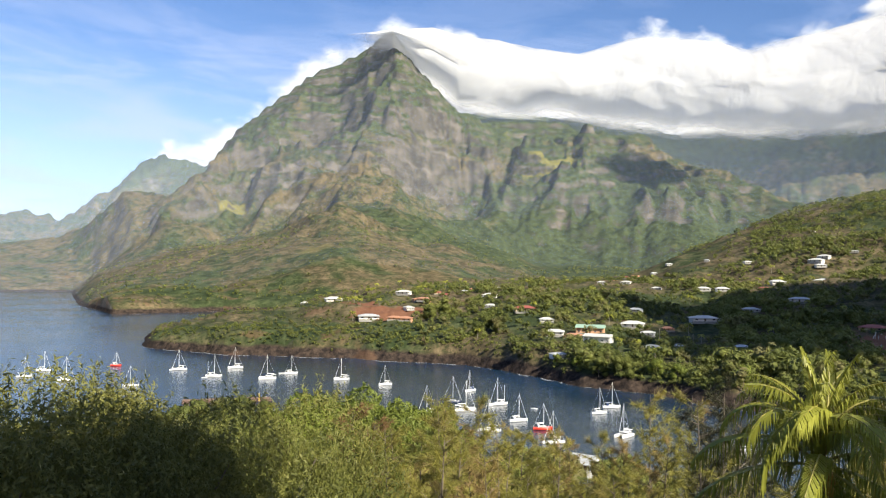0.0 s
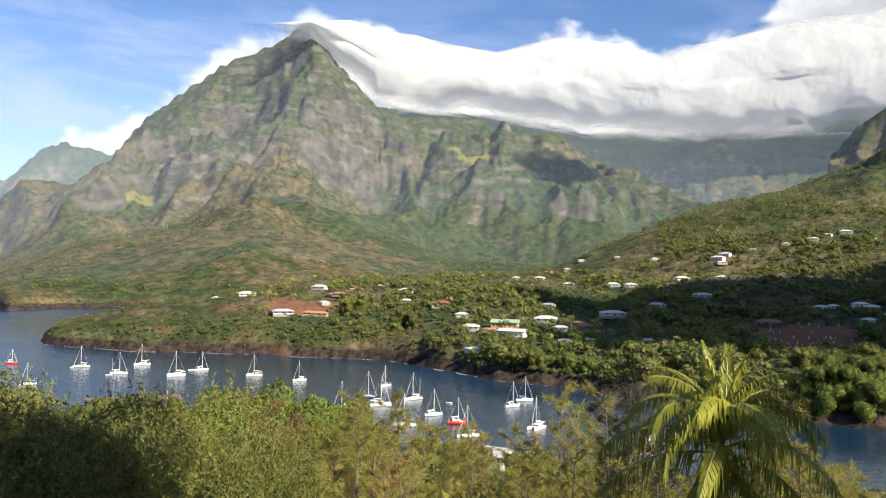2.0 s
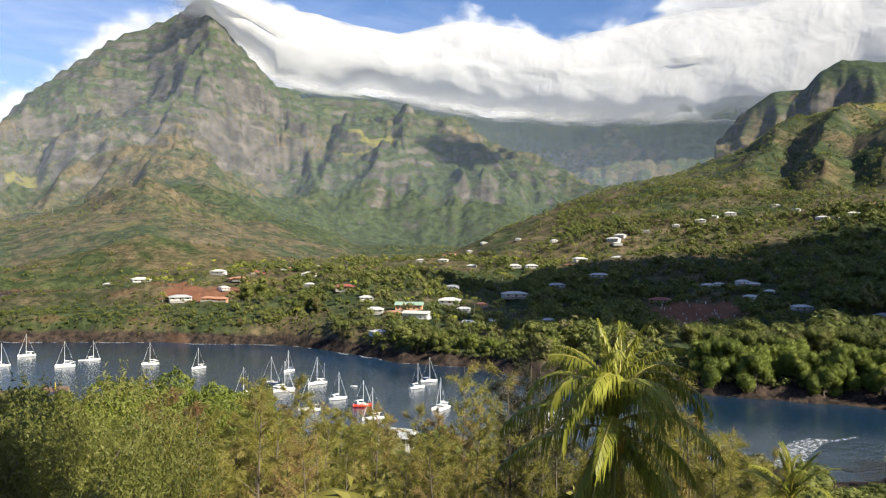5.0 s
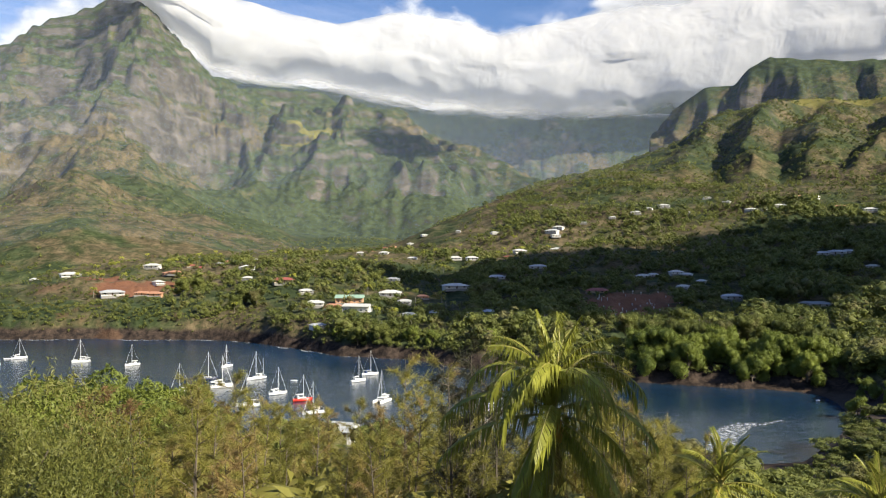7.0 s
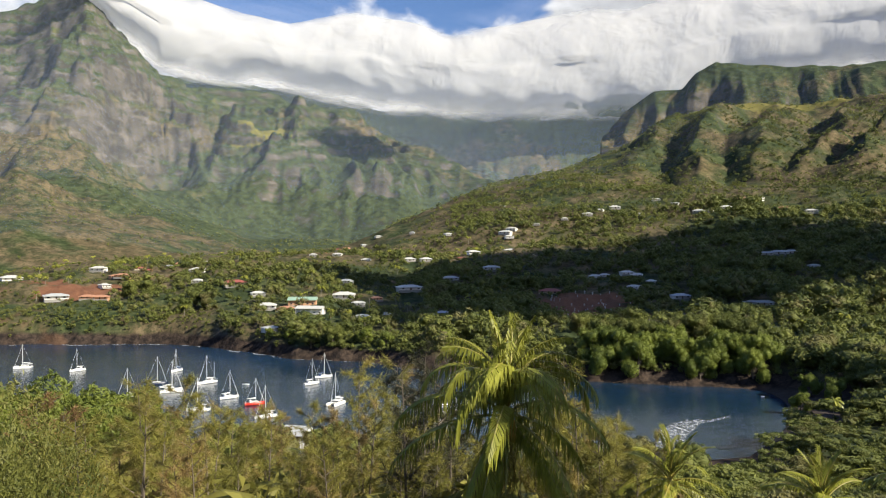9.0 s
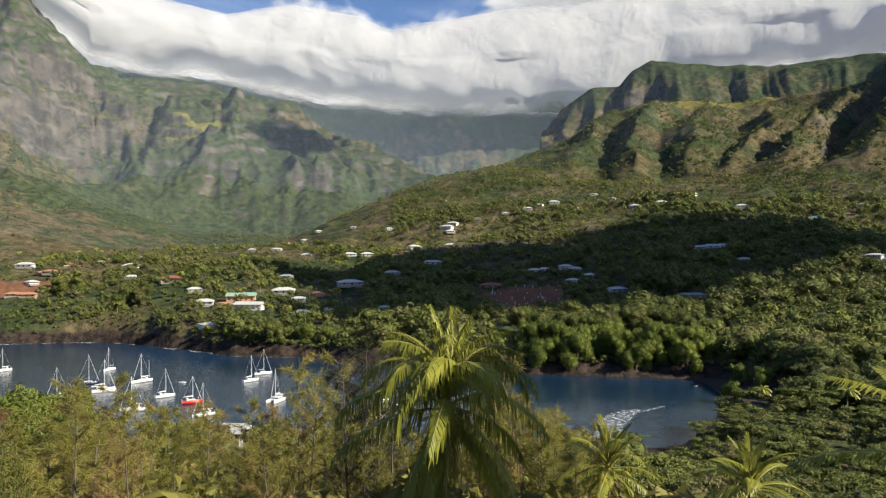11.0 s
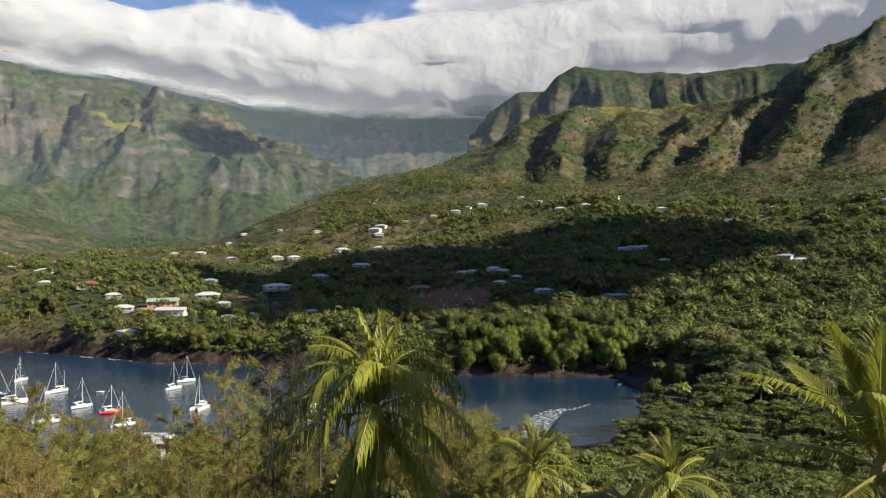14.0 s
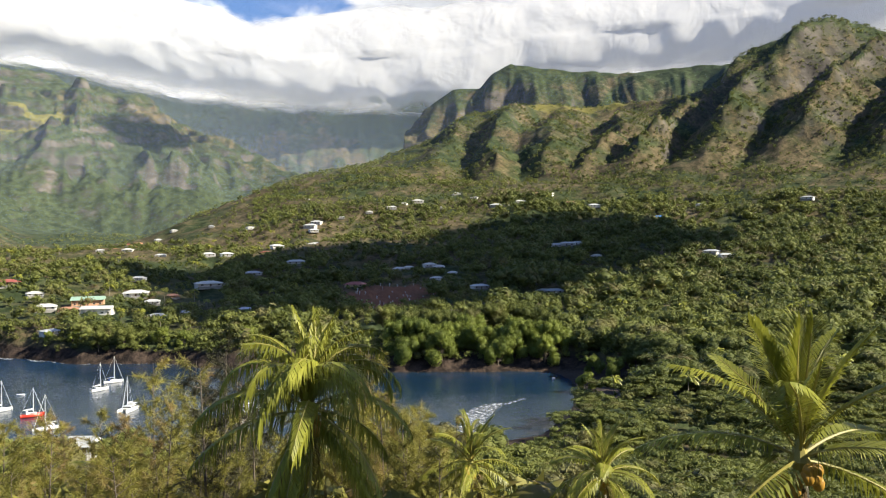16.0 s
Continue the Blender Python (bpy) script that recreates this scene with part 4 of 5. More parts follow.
def plant_broad():
    a = broad_tree(61, 10, 6.5, 48000, 0.084, BUSH_LEAF, "bushy yellow-green tree with small pointed leaves")
    b = broad_tree(62, 10, 6.0, 46000, 0.084, BUSH_LEAF, "bushy yellow-green tree with small pointed leaves")
    c = broad_tree(63, 10, 7.0, 11000, 0.28, BRIGHT_LEAF, "rounded bright green tree near the shore")
    rng = random.Random(3)
    near = [(-31, 24, -7.2, 1.1), (-27.0, 25, -7.6, 1.0), (-23.2, 26, -8.6, 1.0), (-19.6, 26, -9.6, 0.95), (-16.5, 28, -10.0, 0.9), (-12.4, 33, -10.1, 0.9), (-9.6, 36, -11.4, 0.8), (-17.5, 21, -14, 0.8)]
    far = [(-11.0, 96, -10.0, 1.2), (-8.9, 104, -8.7, 1.4), (-5.9, 108, -8.5, 1.5), (-2.9, 106, -9.1, 1.4), (-0.9, 100, -10.0, 1.0), (-7.2, 92, -10.2, 1.1), (-4.4, 90, -10.4, 1.1)]
    used = set()
    for k, (az, d, top, wide) in enumerate(near + far):
        tree = c if k >= len(near) else (a, b)[k % 2]
        p = spot(az, d)
        h = EYE + d * math.tan(radians(top)) - p.z
        m = Matrix.LocRotScale(p, Euler((0, 0, rng.uniform(0, 6.28))), Vector((wide, wide, h / 10.3)))
        made = copy_thing(tree, Matrix()) if tree.name in used else tree
        used.add(tree.name)
        made.matrix_basis = m
    # a tall tree beside the lookout, out of view, added to shade the bushes
    big = broad_tree(64, 19, 6.5, 15000, 0.42, BRIGHT_LEAF, "tall leafy tree out of view, added to cast shade", "shade_tree", 0.95, "", 0.34, 0.75)
    big.location = (9.8, -1.9, 62.8)
    # two more unseen copies, added to darken the palm's lower fronds and the slope
    other = copy_thing(big, Matrix())
    other.matrix_basis = Matrix.LocRotScale(Vector((31.0, 1.6, 63.0)), Euler((0, 0, 2.0)), Vector((0.8, 0.8, 0.88)))
    third = copy_thing(big, Matrix())
    third.matrix_basis = Matrix.LocRotScale(Vector((40.0, -1.5, 63.0)), Euler((0, 0, 4.0)), Vector((0.85, 0.85, 1.05)))
    # undergrowth
    g2 = np.random.default_rng(9)
    az, d, z = scatter(g2, 1000, -34, 72, 14, 100, 0.75)
    top = np.minimum(EYE + d * np.tan(np.radians(-13.2)) - z, g2.uniform(2.0, 6.5, len(az)))
    keep = (top > 0.8) & (d > 15)
    woods("undergrowth", [crown_template(500 + k, 110, 0.12, "round", 3) for k in range(3)], to_places(az, d, z)[keep], top[keep], BUSH_LEAF, "tangled green and olive undergrowth on the slope", "bushes", 6)

    az, d, z = scatter(g2, 620, -9, 41, 34, 98, 0.9)
    top = np.minimum(EYE + d * np.tan(np.radians(-12.3)) - z, g2.uniform(4.0, 11.0, len(az)))
    keep = (top > 1.0) & ~((az > 9.5) & (az < 11.4))
    woods("scrub", [crown_template(600 + k, 230, 0.085, "round", 3) for k in range(3)], to_places(az, d, z)[keep], top[keep], NEEDLE, "feathery olive-green scrub filling the slope", "bushes", 8)


plant_broad()


# ---- houses ----
WHITE_WALL = plain("white_wall", (0.72, 0.70, 0.66), 0.8, 0, 0.3, 0.6)
ORANGE_WALL = plain("orange_wall", (0.52, 0.29, 0.17), 0.8, 0, 0.3, 0.6)
CREAM_WALL = plain("cream_wall", (0.60, 0.48, 0.32), 0.8, 0, 0.3, 0.6)
WHITE_ROOF = plain("white_roof", (0.56, 0.55, 0.50), 0.5, 0, 0.35, 0.5)
RED_ROOF = plain("red_roof", (0.30, 0.085, 0.06), 0.6, 0, 0.35, 0.5)
RUST_ROOF = plain("rust_roof", (0.42, 0.21, 0.12), 0.7, 0, 0.4, 0.5)
GREEN_ROOF = plain("green_roof", (0.30, 0.43, 0.32), 0.5, 0, 0.35, 0.5)
GREY_ROOF = plain("grey_roof", (0.45, 0.46, 0.45), 0.5, 0, 0.35, 0.5)
BLUE_ROOF = plain("blue_roof", (0.05, 0.20, 0.50), 0.5, 0, 0.2, 0.5)
PANE = plain("window_glass", (0.02, 0.025, 0.03), 0.12, 0, 0.1)
TIMBER = plain("timber", (0.13, 0.085, 0.055), 0.8, 0, 0.4, 2)
CONCRETE = plain("concrete", (0.26, 0.25, 0.23), 0.9, 0, 0.4, 0.7)
HOUSES = []


def house(w, deep, wall_h, roof_h, wall_mat, roof_mat, label, hip=True, name="house"):
    """A low house with a veranda; its front faces -y."""
    h = tagged(new(name), label, "house", "houses of the village")
    t = 0.25
    for x0, y0, x1, y1 in ((-w / 2, -deep / 2, w / 2, -deep / 2 + t), (-w / 2, deep / 2 - t, w / 2, deep / 2), (-w / 2, -deep / 2 + t, -w / 2 + t, deep / 2 - t), (w / 2 - t, -deep / 2 + t, w / 2, deep / 2 - t)):
        part("wall", box(bmesh.new(), x0, y0, -2.5, x1, y1, wall_h), wall_mat, h)
    bm = bmesh.new()
    o, e = 0.8, 0.16
    a, b, ridge = w / 2 + o, deep / 2 + o, (max(0.3, w / 2 - deep / 2) if hip else w / 2 + o)
    low = [bm.verts.new(p) for p in ((-a, -b - 1.2, wall_h - 0.35), (a, -b - 1.2, wall_h - 0.35), (a, b, wall_h), (-a, b, wall_h))]
    top = [bm.verts.new((x, 0, wall_h + roof_h)) for x in (-ridge, ridge)]
    low2 = [bm.verts.new(v.co + Vector((0, 0, -e))) for v in low]
    for f in ((low[0], low[1], top[1], top[0]), (low[2], low[3], top[0], top[1]), (low[1], low[2], top[1]), (low[3], low[0], top[0]), low2[::-1]):
        bm.faces.new(f)
    for k in range(4):
        bm.faces.new((low[k], low2[k], low2[(k + 1) % 4], low[(k + 1) % 4]))
    part("roof", bm, roof_mat, h)
    count = max(2, int(w / 4))
    for k in range(count):
        x = -w / 2 + w * (k + 0.5) / count
        if k == count // 2:
            part("door", box(bmesh.new(), x - 0.5, -deep / 2 - 0.05, 0.05, x + 0.5, -deep / 2 + 0.02, 2.1), TIMBER, h)
        else:
            win = part("window", box(bmesh.new(), x - 0.8, -deep / 2 - 0.05, 0.9, x + 0.8, -deep / 2 + 0.02, 2.1), WHITE_WALL, h)
            part("pane", box(bmesh.new(), x - 0.7, -deep / 2 - 0.08, 1.0, x + 0.7, -deep / 2 - 0.04, 2.0), PANE, win)
    for k in range(count + 1):
        x = -w / 2 + w * k / count
        part("post", box(bmesh.new(), x - 0.08, -deep / 2 - 1.75, -2.5, x + 0.08, -deep / 2 - 1.6, wall_h - 0.3), wall_mat, h)
    part("terrace", box(bmesh.new(), -w / 2, -deep / 2 - 1.9, -2.4, w / 2, -deep / 2 - 0.01, -0.02), CONCRETE, h)
    return h


def village():
    rng = random.Random(8)
    white = house(14, 8, 3.0, 2.0, WHITE_WALL, WHITE_ROOF, "white village house with a pale metal roof")
    grey = house(14, 8, 3.0, 1.6, WHITE_WALL, GREY_ROOF, "white house with a grey metal roof")
    red = house(15, 8, 2.8, 2.0, CREAM_WALL, RED_ROOF, "low house with a dark red roof")
    rust = house(14, 8, 2.8, 1.8, ORANGE_WALL, RUST_ROOF, "orange-walled house with a rust-coloured roof")
    green = house(20, 11, 5.0, 2.2, ORANGE_WALL, GREEN_ROOF, "large orange building with a pale green roof", False)
    hall = house(20, 9, 5.2, 1.8, WHITE_WALL, WHITE_ROOF, "large white two-storey building with a balcony", False)
    blue = house(14, 8, 3.0, 1.6, WHITE_WALL, BLUE_ROOF, "house with a bright blue roof among trees")
    whites = [(-13.9, 890, 12), (-13.3, 885, 9), (-10.22, 905, 8), (-8.15, 817, 17), (-2.9, 808, 14), (3.59, 830, 15), (-2.55, 707, 8), (3.6, 704, 9), (7.77, 632, 11), (8.4, 575, 13), (14.02, 626, 17), (15.09, 593, 10), (15.41, 529, 12), (18.89, 690, 22),
              (26.14, 1048, 16), (13.53, 992, 12), (14.22, 705, 11), (32.7, 743, 11), (33.4, 745, 9), (35.0, 750, 12), (35.7, 747, 11), (35.51, 673, 10), (36.74, 717, 8)]
    greys = [(38.74, 624, 14), (43.6, 604, 11), (44.3, 600, 13), (45.28, 851, 18), (44.4, 846, 14), (46.0, 858, 12), (21.99, 756, 15), (25.09, 808, 18), (21.32, 563, 6.3), (17.17, 559, 6.2), (-5.53, 669, 17), (21.41, 569, 8), (55.46, 763, 13), (56.4, 751, 13), (54.72, 1114, 13), (61.63, 1099, 15), (8.66, 501, 10)]
    uphill = [(32.16, 1116, 14), (34.14, 1158, 15), (37.03, 1213, 12), (40.01, 1118, 15), (40.7, 1125, 12), (41.82, 1130, 15), (43.91, 1184, 15), (47.25, 1119, 15), (26.6, 1064, 14), (18.89, 934, 14), (20.14, 926, 14), (23.69, 956, 15), (58.0, 1075, 13), (30.5, 1110, 10), (33.1, 1140, 10), (38.4, 1170, 11), (36, 1130, 10), (28.4, 1085, 10), (47.43, 781, 9)]
    reds = [(-0.4, 860, 11), (0.2, 852, 10), (6.13, 670, 18), (29.44, 640, 16), (22.9, 930, 11)]
    rusts = [(-1.41, 761, 12), (-3.6, 650, 11), (-2.8, 648, 12), (9.76, 563, 12), (45.54, 1149, 15), (-1.9, 770, 9), (16.4, 640, 9), (42.9, 1180, 13)]
    first = set()

    def set_down(kind, az, d, w, base):
        p = spot(az, d)
        lows = [float(ground_at(az, d + k)[0]) for k in (-4, 0, 4)]
        s = w / base
        up = max(0.62, min(0.95, s * 0.85))
        made = copy_thing(kind, Matrix()) if kind.name in first else kind
        first.add(kind.name)
        turn = -az + rng.uniform(-28, 28)
        made.matrix_basis = Matrix.LocRotScale(Vector((p.x, p.y, max(lows) - 0.5)), Euler((0, 0, radians(turn))), Vector((s, max(0.8, min(1.2, s)), up)))
        HOUSES.append((p.x, p.y, w))

    for kind, base, rows in ((white, 14, whites), (grey, 14, greys), (white, 14, uphill), (red, 15, reds), (rust, 14, rusts), (green, 20, [(11.0, 582, 20)]), (hall, 20, [(11.6, 553, 19)]), (blue, 14, [(51.8, 1058, 15)])):
        for az, d, w in rows:
            set_down(kind, az, d, w, base)
    # scattered small roofs up the valley
    for k in range(26):
        az = rng.uniform(0, 27)
        d = rng.uniform(880, 1300)
        set_down((white, grey, white, red, rust)[k % 5], az, d, rng.uniform(7, 12), 14)


village()


# ---- boats ----
GEL = plain("white_hull_paint", (0.80, 0.80, 0.78), 0.25, 0, 0.12, 1)
RED_HULL = plain("red_hull_paint", (0.60, 0.05, 0.03), 0.3, 0, 0.12, 1)
NAVY_HULL = plain("navy_hull_paint", (0.02, 0.03, 0.07), 0.3, 0, 0.12, 1)
DECK = plain("deck_paint", (0.66, 0.65, 0.60), 0.6, 0, 0.2, 2)
ALLOY = plain("mast_alloy", (0.78, 0.78, 0.76), 0.35, 0.2, 0.1, 2)
CANVAS = plain("blue_canvas", (0.03, 0.06, 0.15), 0.8, 0, 0.2, 3)
SAILCLOTH = plain("sailcloth", (0.74, 0.73, 0.70), 0.8, 0, 0.2, 3)


def hull(bm, long, beam, free, shift=0.0):
    rings = []
    for u in np.linspace(0, 1, 11):
        x = long * (u - 0.5)
        half = beam / 2 * (math.sin(math.pi * min(1.0, 0.16 + 0.86 * u)) ** 0.75 if u < 1 else 0.02)
        sheer = free * (1 + 0.28 * u * u)
        rings.append([bm.verts.new((x + (0.5 if u > 0.9 else 0) * (q > 2), shift + half * s * k, zz)) for q, (s, zz, k) in enumerate(((-1, sheer, 1), (-1, 0.25, 0.93), (0, -0.5, 0), (1, 0.25, 0.93), (1, sheer, 1)))])
    for a, b in zip(rings, rings[1:]):
        for k in range(4):
            bm.faces.new((a[k], a[k + 1], b[k + 1], b[k]))
        bm.faces.new((a[4], a[0], b[0], b[4]))
    bm.faces.new(rings[0])
    bm.faces.new(rings[-1][::-1])
    return bm


def yacht(label, hull_mat, cover_mat, twin=False, ketch=False, long=11.0, mast=14.5, jib=True):
    boat = tagged(new("catamaran" if twin else "sailboat"), label, "sailboat", "moored sailing boats")
    if twin:
        for s in (-2.2, 2.2):
            part("hull", hull(bmesh.new(), long, 1.5, 1.25, s), hull_mat, boat, "", True)
        part("bridge_deck", box(bmesh.new(), -long * 0.45, -2.6, 0.75, long * 0.2, 2.6, 1.3), DECK, boat)
        part("cabin", box(bmesh.new(), -long * 0.3, -2.1, 1.3, long * 0.14, 2.1, 2.3), GEL, boat)
        part("window", box(bmesh.new(), -long * 0.28, -2.14, 1.65, long * 0.142, 2.14, 2.0), PANE, boat)
        part("cockpit_roof", box(bmesh.new(), -long * 0.5, -1.9, 2.7, -long * 0.2, 1.9, 2.82), GEL, boat)
    else:
        part("hull", hull(bmesh.new(), long, 3.4, 1.15), hull_mat, boat, "", True)
        bm = box(bmesh.new(), -long * 0.18, -1.05, 1.15, long * 0.2, 1.05, 1.72)
        bmesh.ops.bevel(bm, geom=bm.edges[:], offset=0.12, segments=1, affect="EDGES")
        part("cabin", bm, DECK, boat)
        part("window", box(bmesh.new(), -long * 0.12, -1.07, 1.38, long * 0.14, 1.07, 1.56), PANE, boat)
        part("spray_hood", box(bmesh.new(), -long * 0.26, -1.0, 1.2, -long * 0.17, 1.0, 2.3), cover_mat, boat)
    step = 1.6 if not twin else 2.2
    part("mast", tube(bmesh.new(), [(0.6, 0, step), (0.6, 0, mast)], [0.13, 0.09], 8), ALLOY, boat)
    part("boom", tube(bmesh.new(), [(0.6, 0, step + 1.1), (-long * 0.36, 0, step + 1.2)], [0.08, 0.06], 6), ALLOY, boat)
    part("furled_sail", tube(bmesh.new(), [(0.5, 0, step + 1.5), (-long * 0.1, 0, step + 1.42), (-long * 0.35, 0, step + 1.32)], [0.24, 0.2, 0.1], 7), cover_mat, boat)
    for z in (0.45, 0.72):
        part("spreader", tube(bmesh.new(), [(0.6, -1.0, mast * z), (0.6, 1.0, mast * z)], [0.04, 0.04], 4), ALLOY, boat)
    part("forestay", tube(bmesh.new(), [(long * 0.49, 0, 1.5), (0.6, 0, mast * 0.97)], [0.10 if jib else 0.03, 0.05 if jib else 0.03], 5), SAILCLOTH if jib else ALLOY, boat)
    part("backstay", tube(bmesh.new(), [(-long * 0.48, 0, 1.1), (0.6, 0, mast * 0.99)], [0.03, 0.03], 4), ALLOY, boat)
    for s in (-1, 1):
        part("shroud", tube(bmesh.new(), [(0.5, s * (1.6 if not twin else 2.4), 1.1), (0.6, 0, mast * 0.9)], [0.025, 0.025], 4), ALLOY, boat)
    part("rail", tube(bmesh.new(), [(-long * 0.47, -1.2, 1.15), (-long * 0.48, -1.2, 1.85), (-long * 0.48, 1.2, 1.85), (-long * 0.47, 1.2, 1.15)], [0.04] * 4, 4), ALLOY, boat)
    if ketch:
        part("mizzen_mast", tube(bmesh.new(), [(-long * 0.36, 0, 1.2), (-long * 0.36, 0, mast * 0.72)], [0.1, 0.07], 7), ALLOY, boat)
    return boat


def fleet():
    rng = random.Random(4)
    sloop = yacht("white sailing yacht with a bare mast at anchor", GEL, SAILCLOTH)
    covered = yacht("white sailing yacht with a blue sail cover at anchor", GEL, CANVAS)
    ketch = yacht("white two-masted sailing yacht at anchor", GEL, SAILCLOTH, False, True, 12.5, 15.5)
    cat = yacht("white catamaran with twin hulls at anchor", GEL, SAILCLOTH, True, False, 11.5, 15.5)
    red = yacht("small sailing boat with a bright red hull", RED_HULL, SAILCLOTH, False, False, 9.0, 11.5)
    navy = yacht("dark blue sailing yacht with a tall mast", NAVY_HULL, CANVAS, False, False, 12.0, 15.5)
    rows = [(red, -23.09, 573), (covered, -22.08, 469), (sloop, -18.92, 539), (ketch, -16.6, 500), (sloop, -15.09, 541), (cat, -12.8, 483), (sloop, -11.15, 506), (cat, -7.43, 476), (sloop, -4.2, 452), (sloop, -1.01, 356),
            (navy, 0.79, 391), (covered, 2.14, 430), (cat, 1.77, 369), (ketch, 4.25, 387), (sloop, 5.73, 345), (red, 7.53, 328), (sloop, 11.63, 372), (covered, 12.51, 391), (cat, 13.44, 322), (sloop, 3.64, 321),
            (cat, 21.85, 305), (covered, 20.94, 284), (sloop, -28.65, 532), (sloop, 8.4, 302), (sloop, -26.2, 505), (sloop, -27.5, 560)]
    first = set()
    for kind, az, d in rows:
        made = copy_thing(kind, Matrix()) if kind.name in first else kind
        first.add(kind.name)
        size = rng.uniform(0.74, 0.9)
        turn = rng.choice((rng.uniform(-25, 25), rng.uniform(150, 210))) + 20
        made.matrix_basis = Matrix.LocRotScale(Vector((d * math.sin(radians(az)), d * math.cos(radians(az)), 0)), Euler((0, 0, radians(turn))), Vector((size, size, size * 1.1)))
    # tenders and mooring buoys
    for az, d in ((-19.5, 540), (-11.8, 508), (6.9, 378), (44.2, 362), (-17.2, 495)):
        dinghy = tagged(new("dinghy"), "small white dinghy floating beside the yachts", "boat", "dinghies")
        dinghy.location, dinghy.rotation_euler = (d * math.sin(radians(az)), d * math.cos(radians(az)), 0), (0, 0, rng.uniform(0, 6))
        part("hull", hull(bmesh.new(), 3.2, 1.5, 0.45), GEL, dinghy, "", True)
        part("seat", box(bmesh.new(), -0.2, -0.6, 0.46, 0.2, 0.6, 0.52), DECK, dinghy)


fleet()


plant()


# ---- clouds ----
def cloud_material():
    m, gr, bsdf, out = material("cloud")
    where = place_of(gr)
    soft = gr.add("ShaderNodeAttribute", attribute_name="soft").outputs["Fac"]
    ragged = gr.math("ADD", soft, gr.math("MULTIPLY", gr.math("SUBTRACT", gr.noise(where, 0.005, 6, 0.6), 0.5), 1.3))
    body = gr.add("ShaderNodeBsdfDiffuse")
    body.inputs[0].default_value = (0.72, 0.72, 0.73, 1)
    heaps = gr.add("ShaderNodeBump")
    heaps.inputs["Strength"].default_value, heaps.inputs["Distance"].default_value = 0.5, 120.0
    # light scatters about inside the cloud, so its shading is softer than a solid's
    shape = gr.add("ShaderNodeNewGeometry").outputs["Normal"]
    lifted = gr.add("ShaderNodeVectorMath", operation="MULTIPLY_ADD")
    gr.put(lifted.inputs[0], shape)
    lifted.inputs[1].default_value, lifted.inputs[2].default_value = (0.8, 0.8, 0.8), (0.06, -0.08, 0.2)
    even = gr.add("ShaderNodeVectorMath", operation="NORMALIZE")
    gr.put(even.inputs[0], lifted.outputs[0])
    gr.put(heaps.inputs["Normal"], even.outputs[0])
    gr.put(heaps.inputs["Height"], gr.noise(where, 0.0045, 4, 0.5, 0.3))
    gr.put(body.inputs["Normal"], heaps.outputs[0])
    glow = gr.add("ShaderNodeBsdfTranslucent")
    glow.inputs[0].default_value = (0.72, 0.72, 0.73, 1)
    both = gr.add("ShaderNodeMixShader")
    both.inputs[0].default_value = 0.5
    gr.put(both.inputs[1], body.outputs[0])
    gr.put(both.inputs[2], glow.outputs[0])
    clear = gr.add("ShaderNodeBsdfTransparent")
    final = gr.add("ShaderNodeMixShader")
    gr.put(final.inputs[0], gr.math("MULTIPLY", gr.step(ragged, 0.15, 1.0), gr.add("ShaderNodeAttribute", attribute_name="thick").outputs["Fac"]))
    gr.put(final.inputs[1], clear.outputs[0])
    gr.put(final.inputs[2], both.outputs[0])
    gr.put(out.inputs[0], final.outputs[0])
    return m


CLOUD = cloud_material()


def with_soft(me, values, thick):
    body = me.attributes.new("thick", "FLOAT", "POINT")
    body.data.foreach_set("value", np.full(len(values), thick, np.float32))
    at = me.attributes.new("soft", "FLOAT", "POINT")
    at.data.foreach_set("value", np.ascontiguousarray(values, np.float32))
    return me


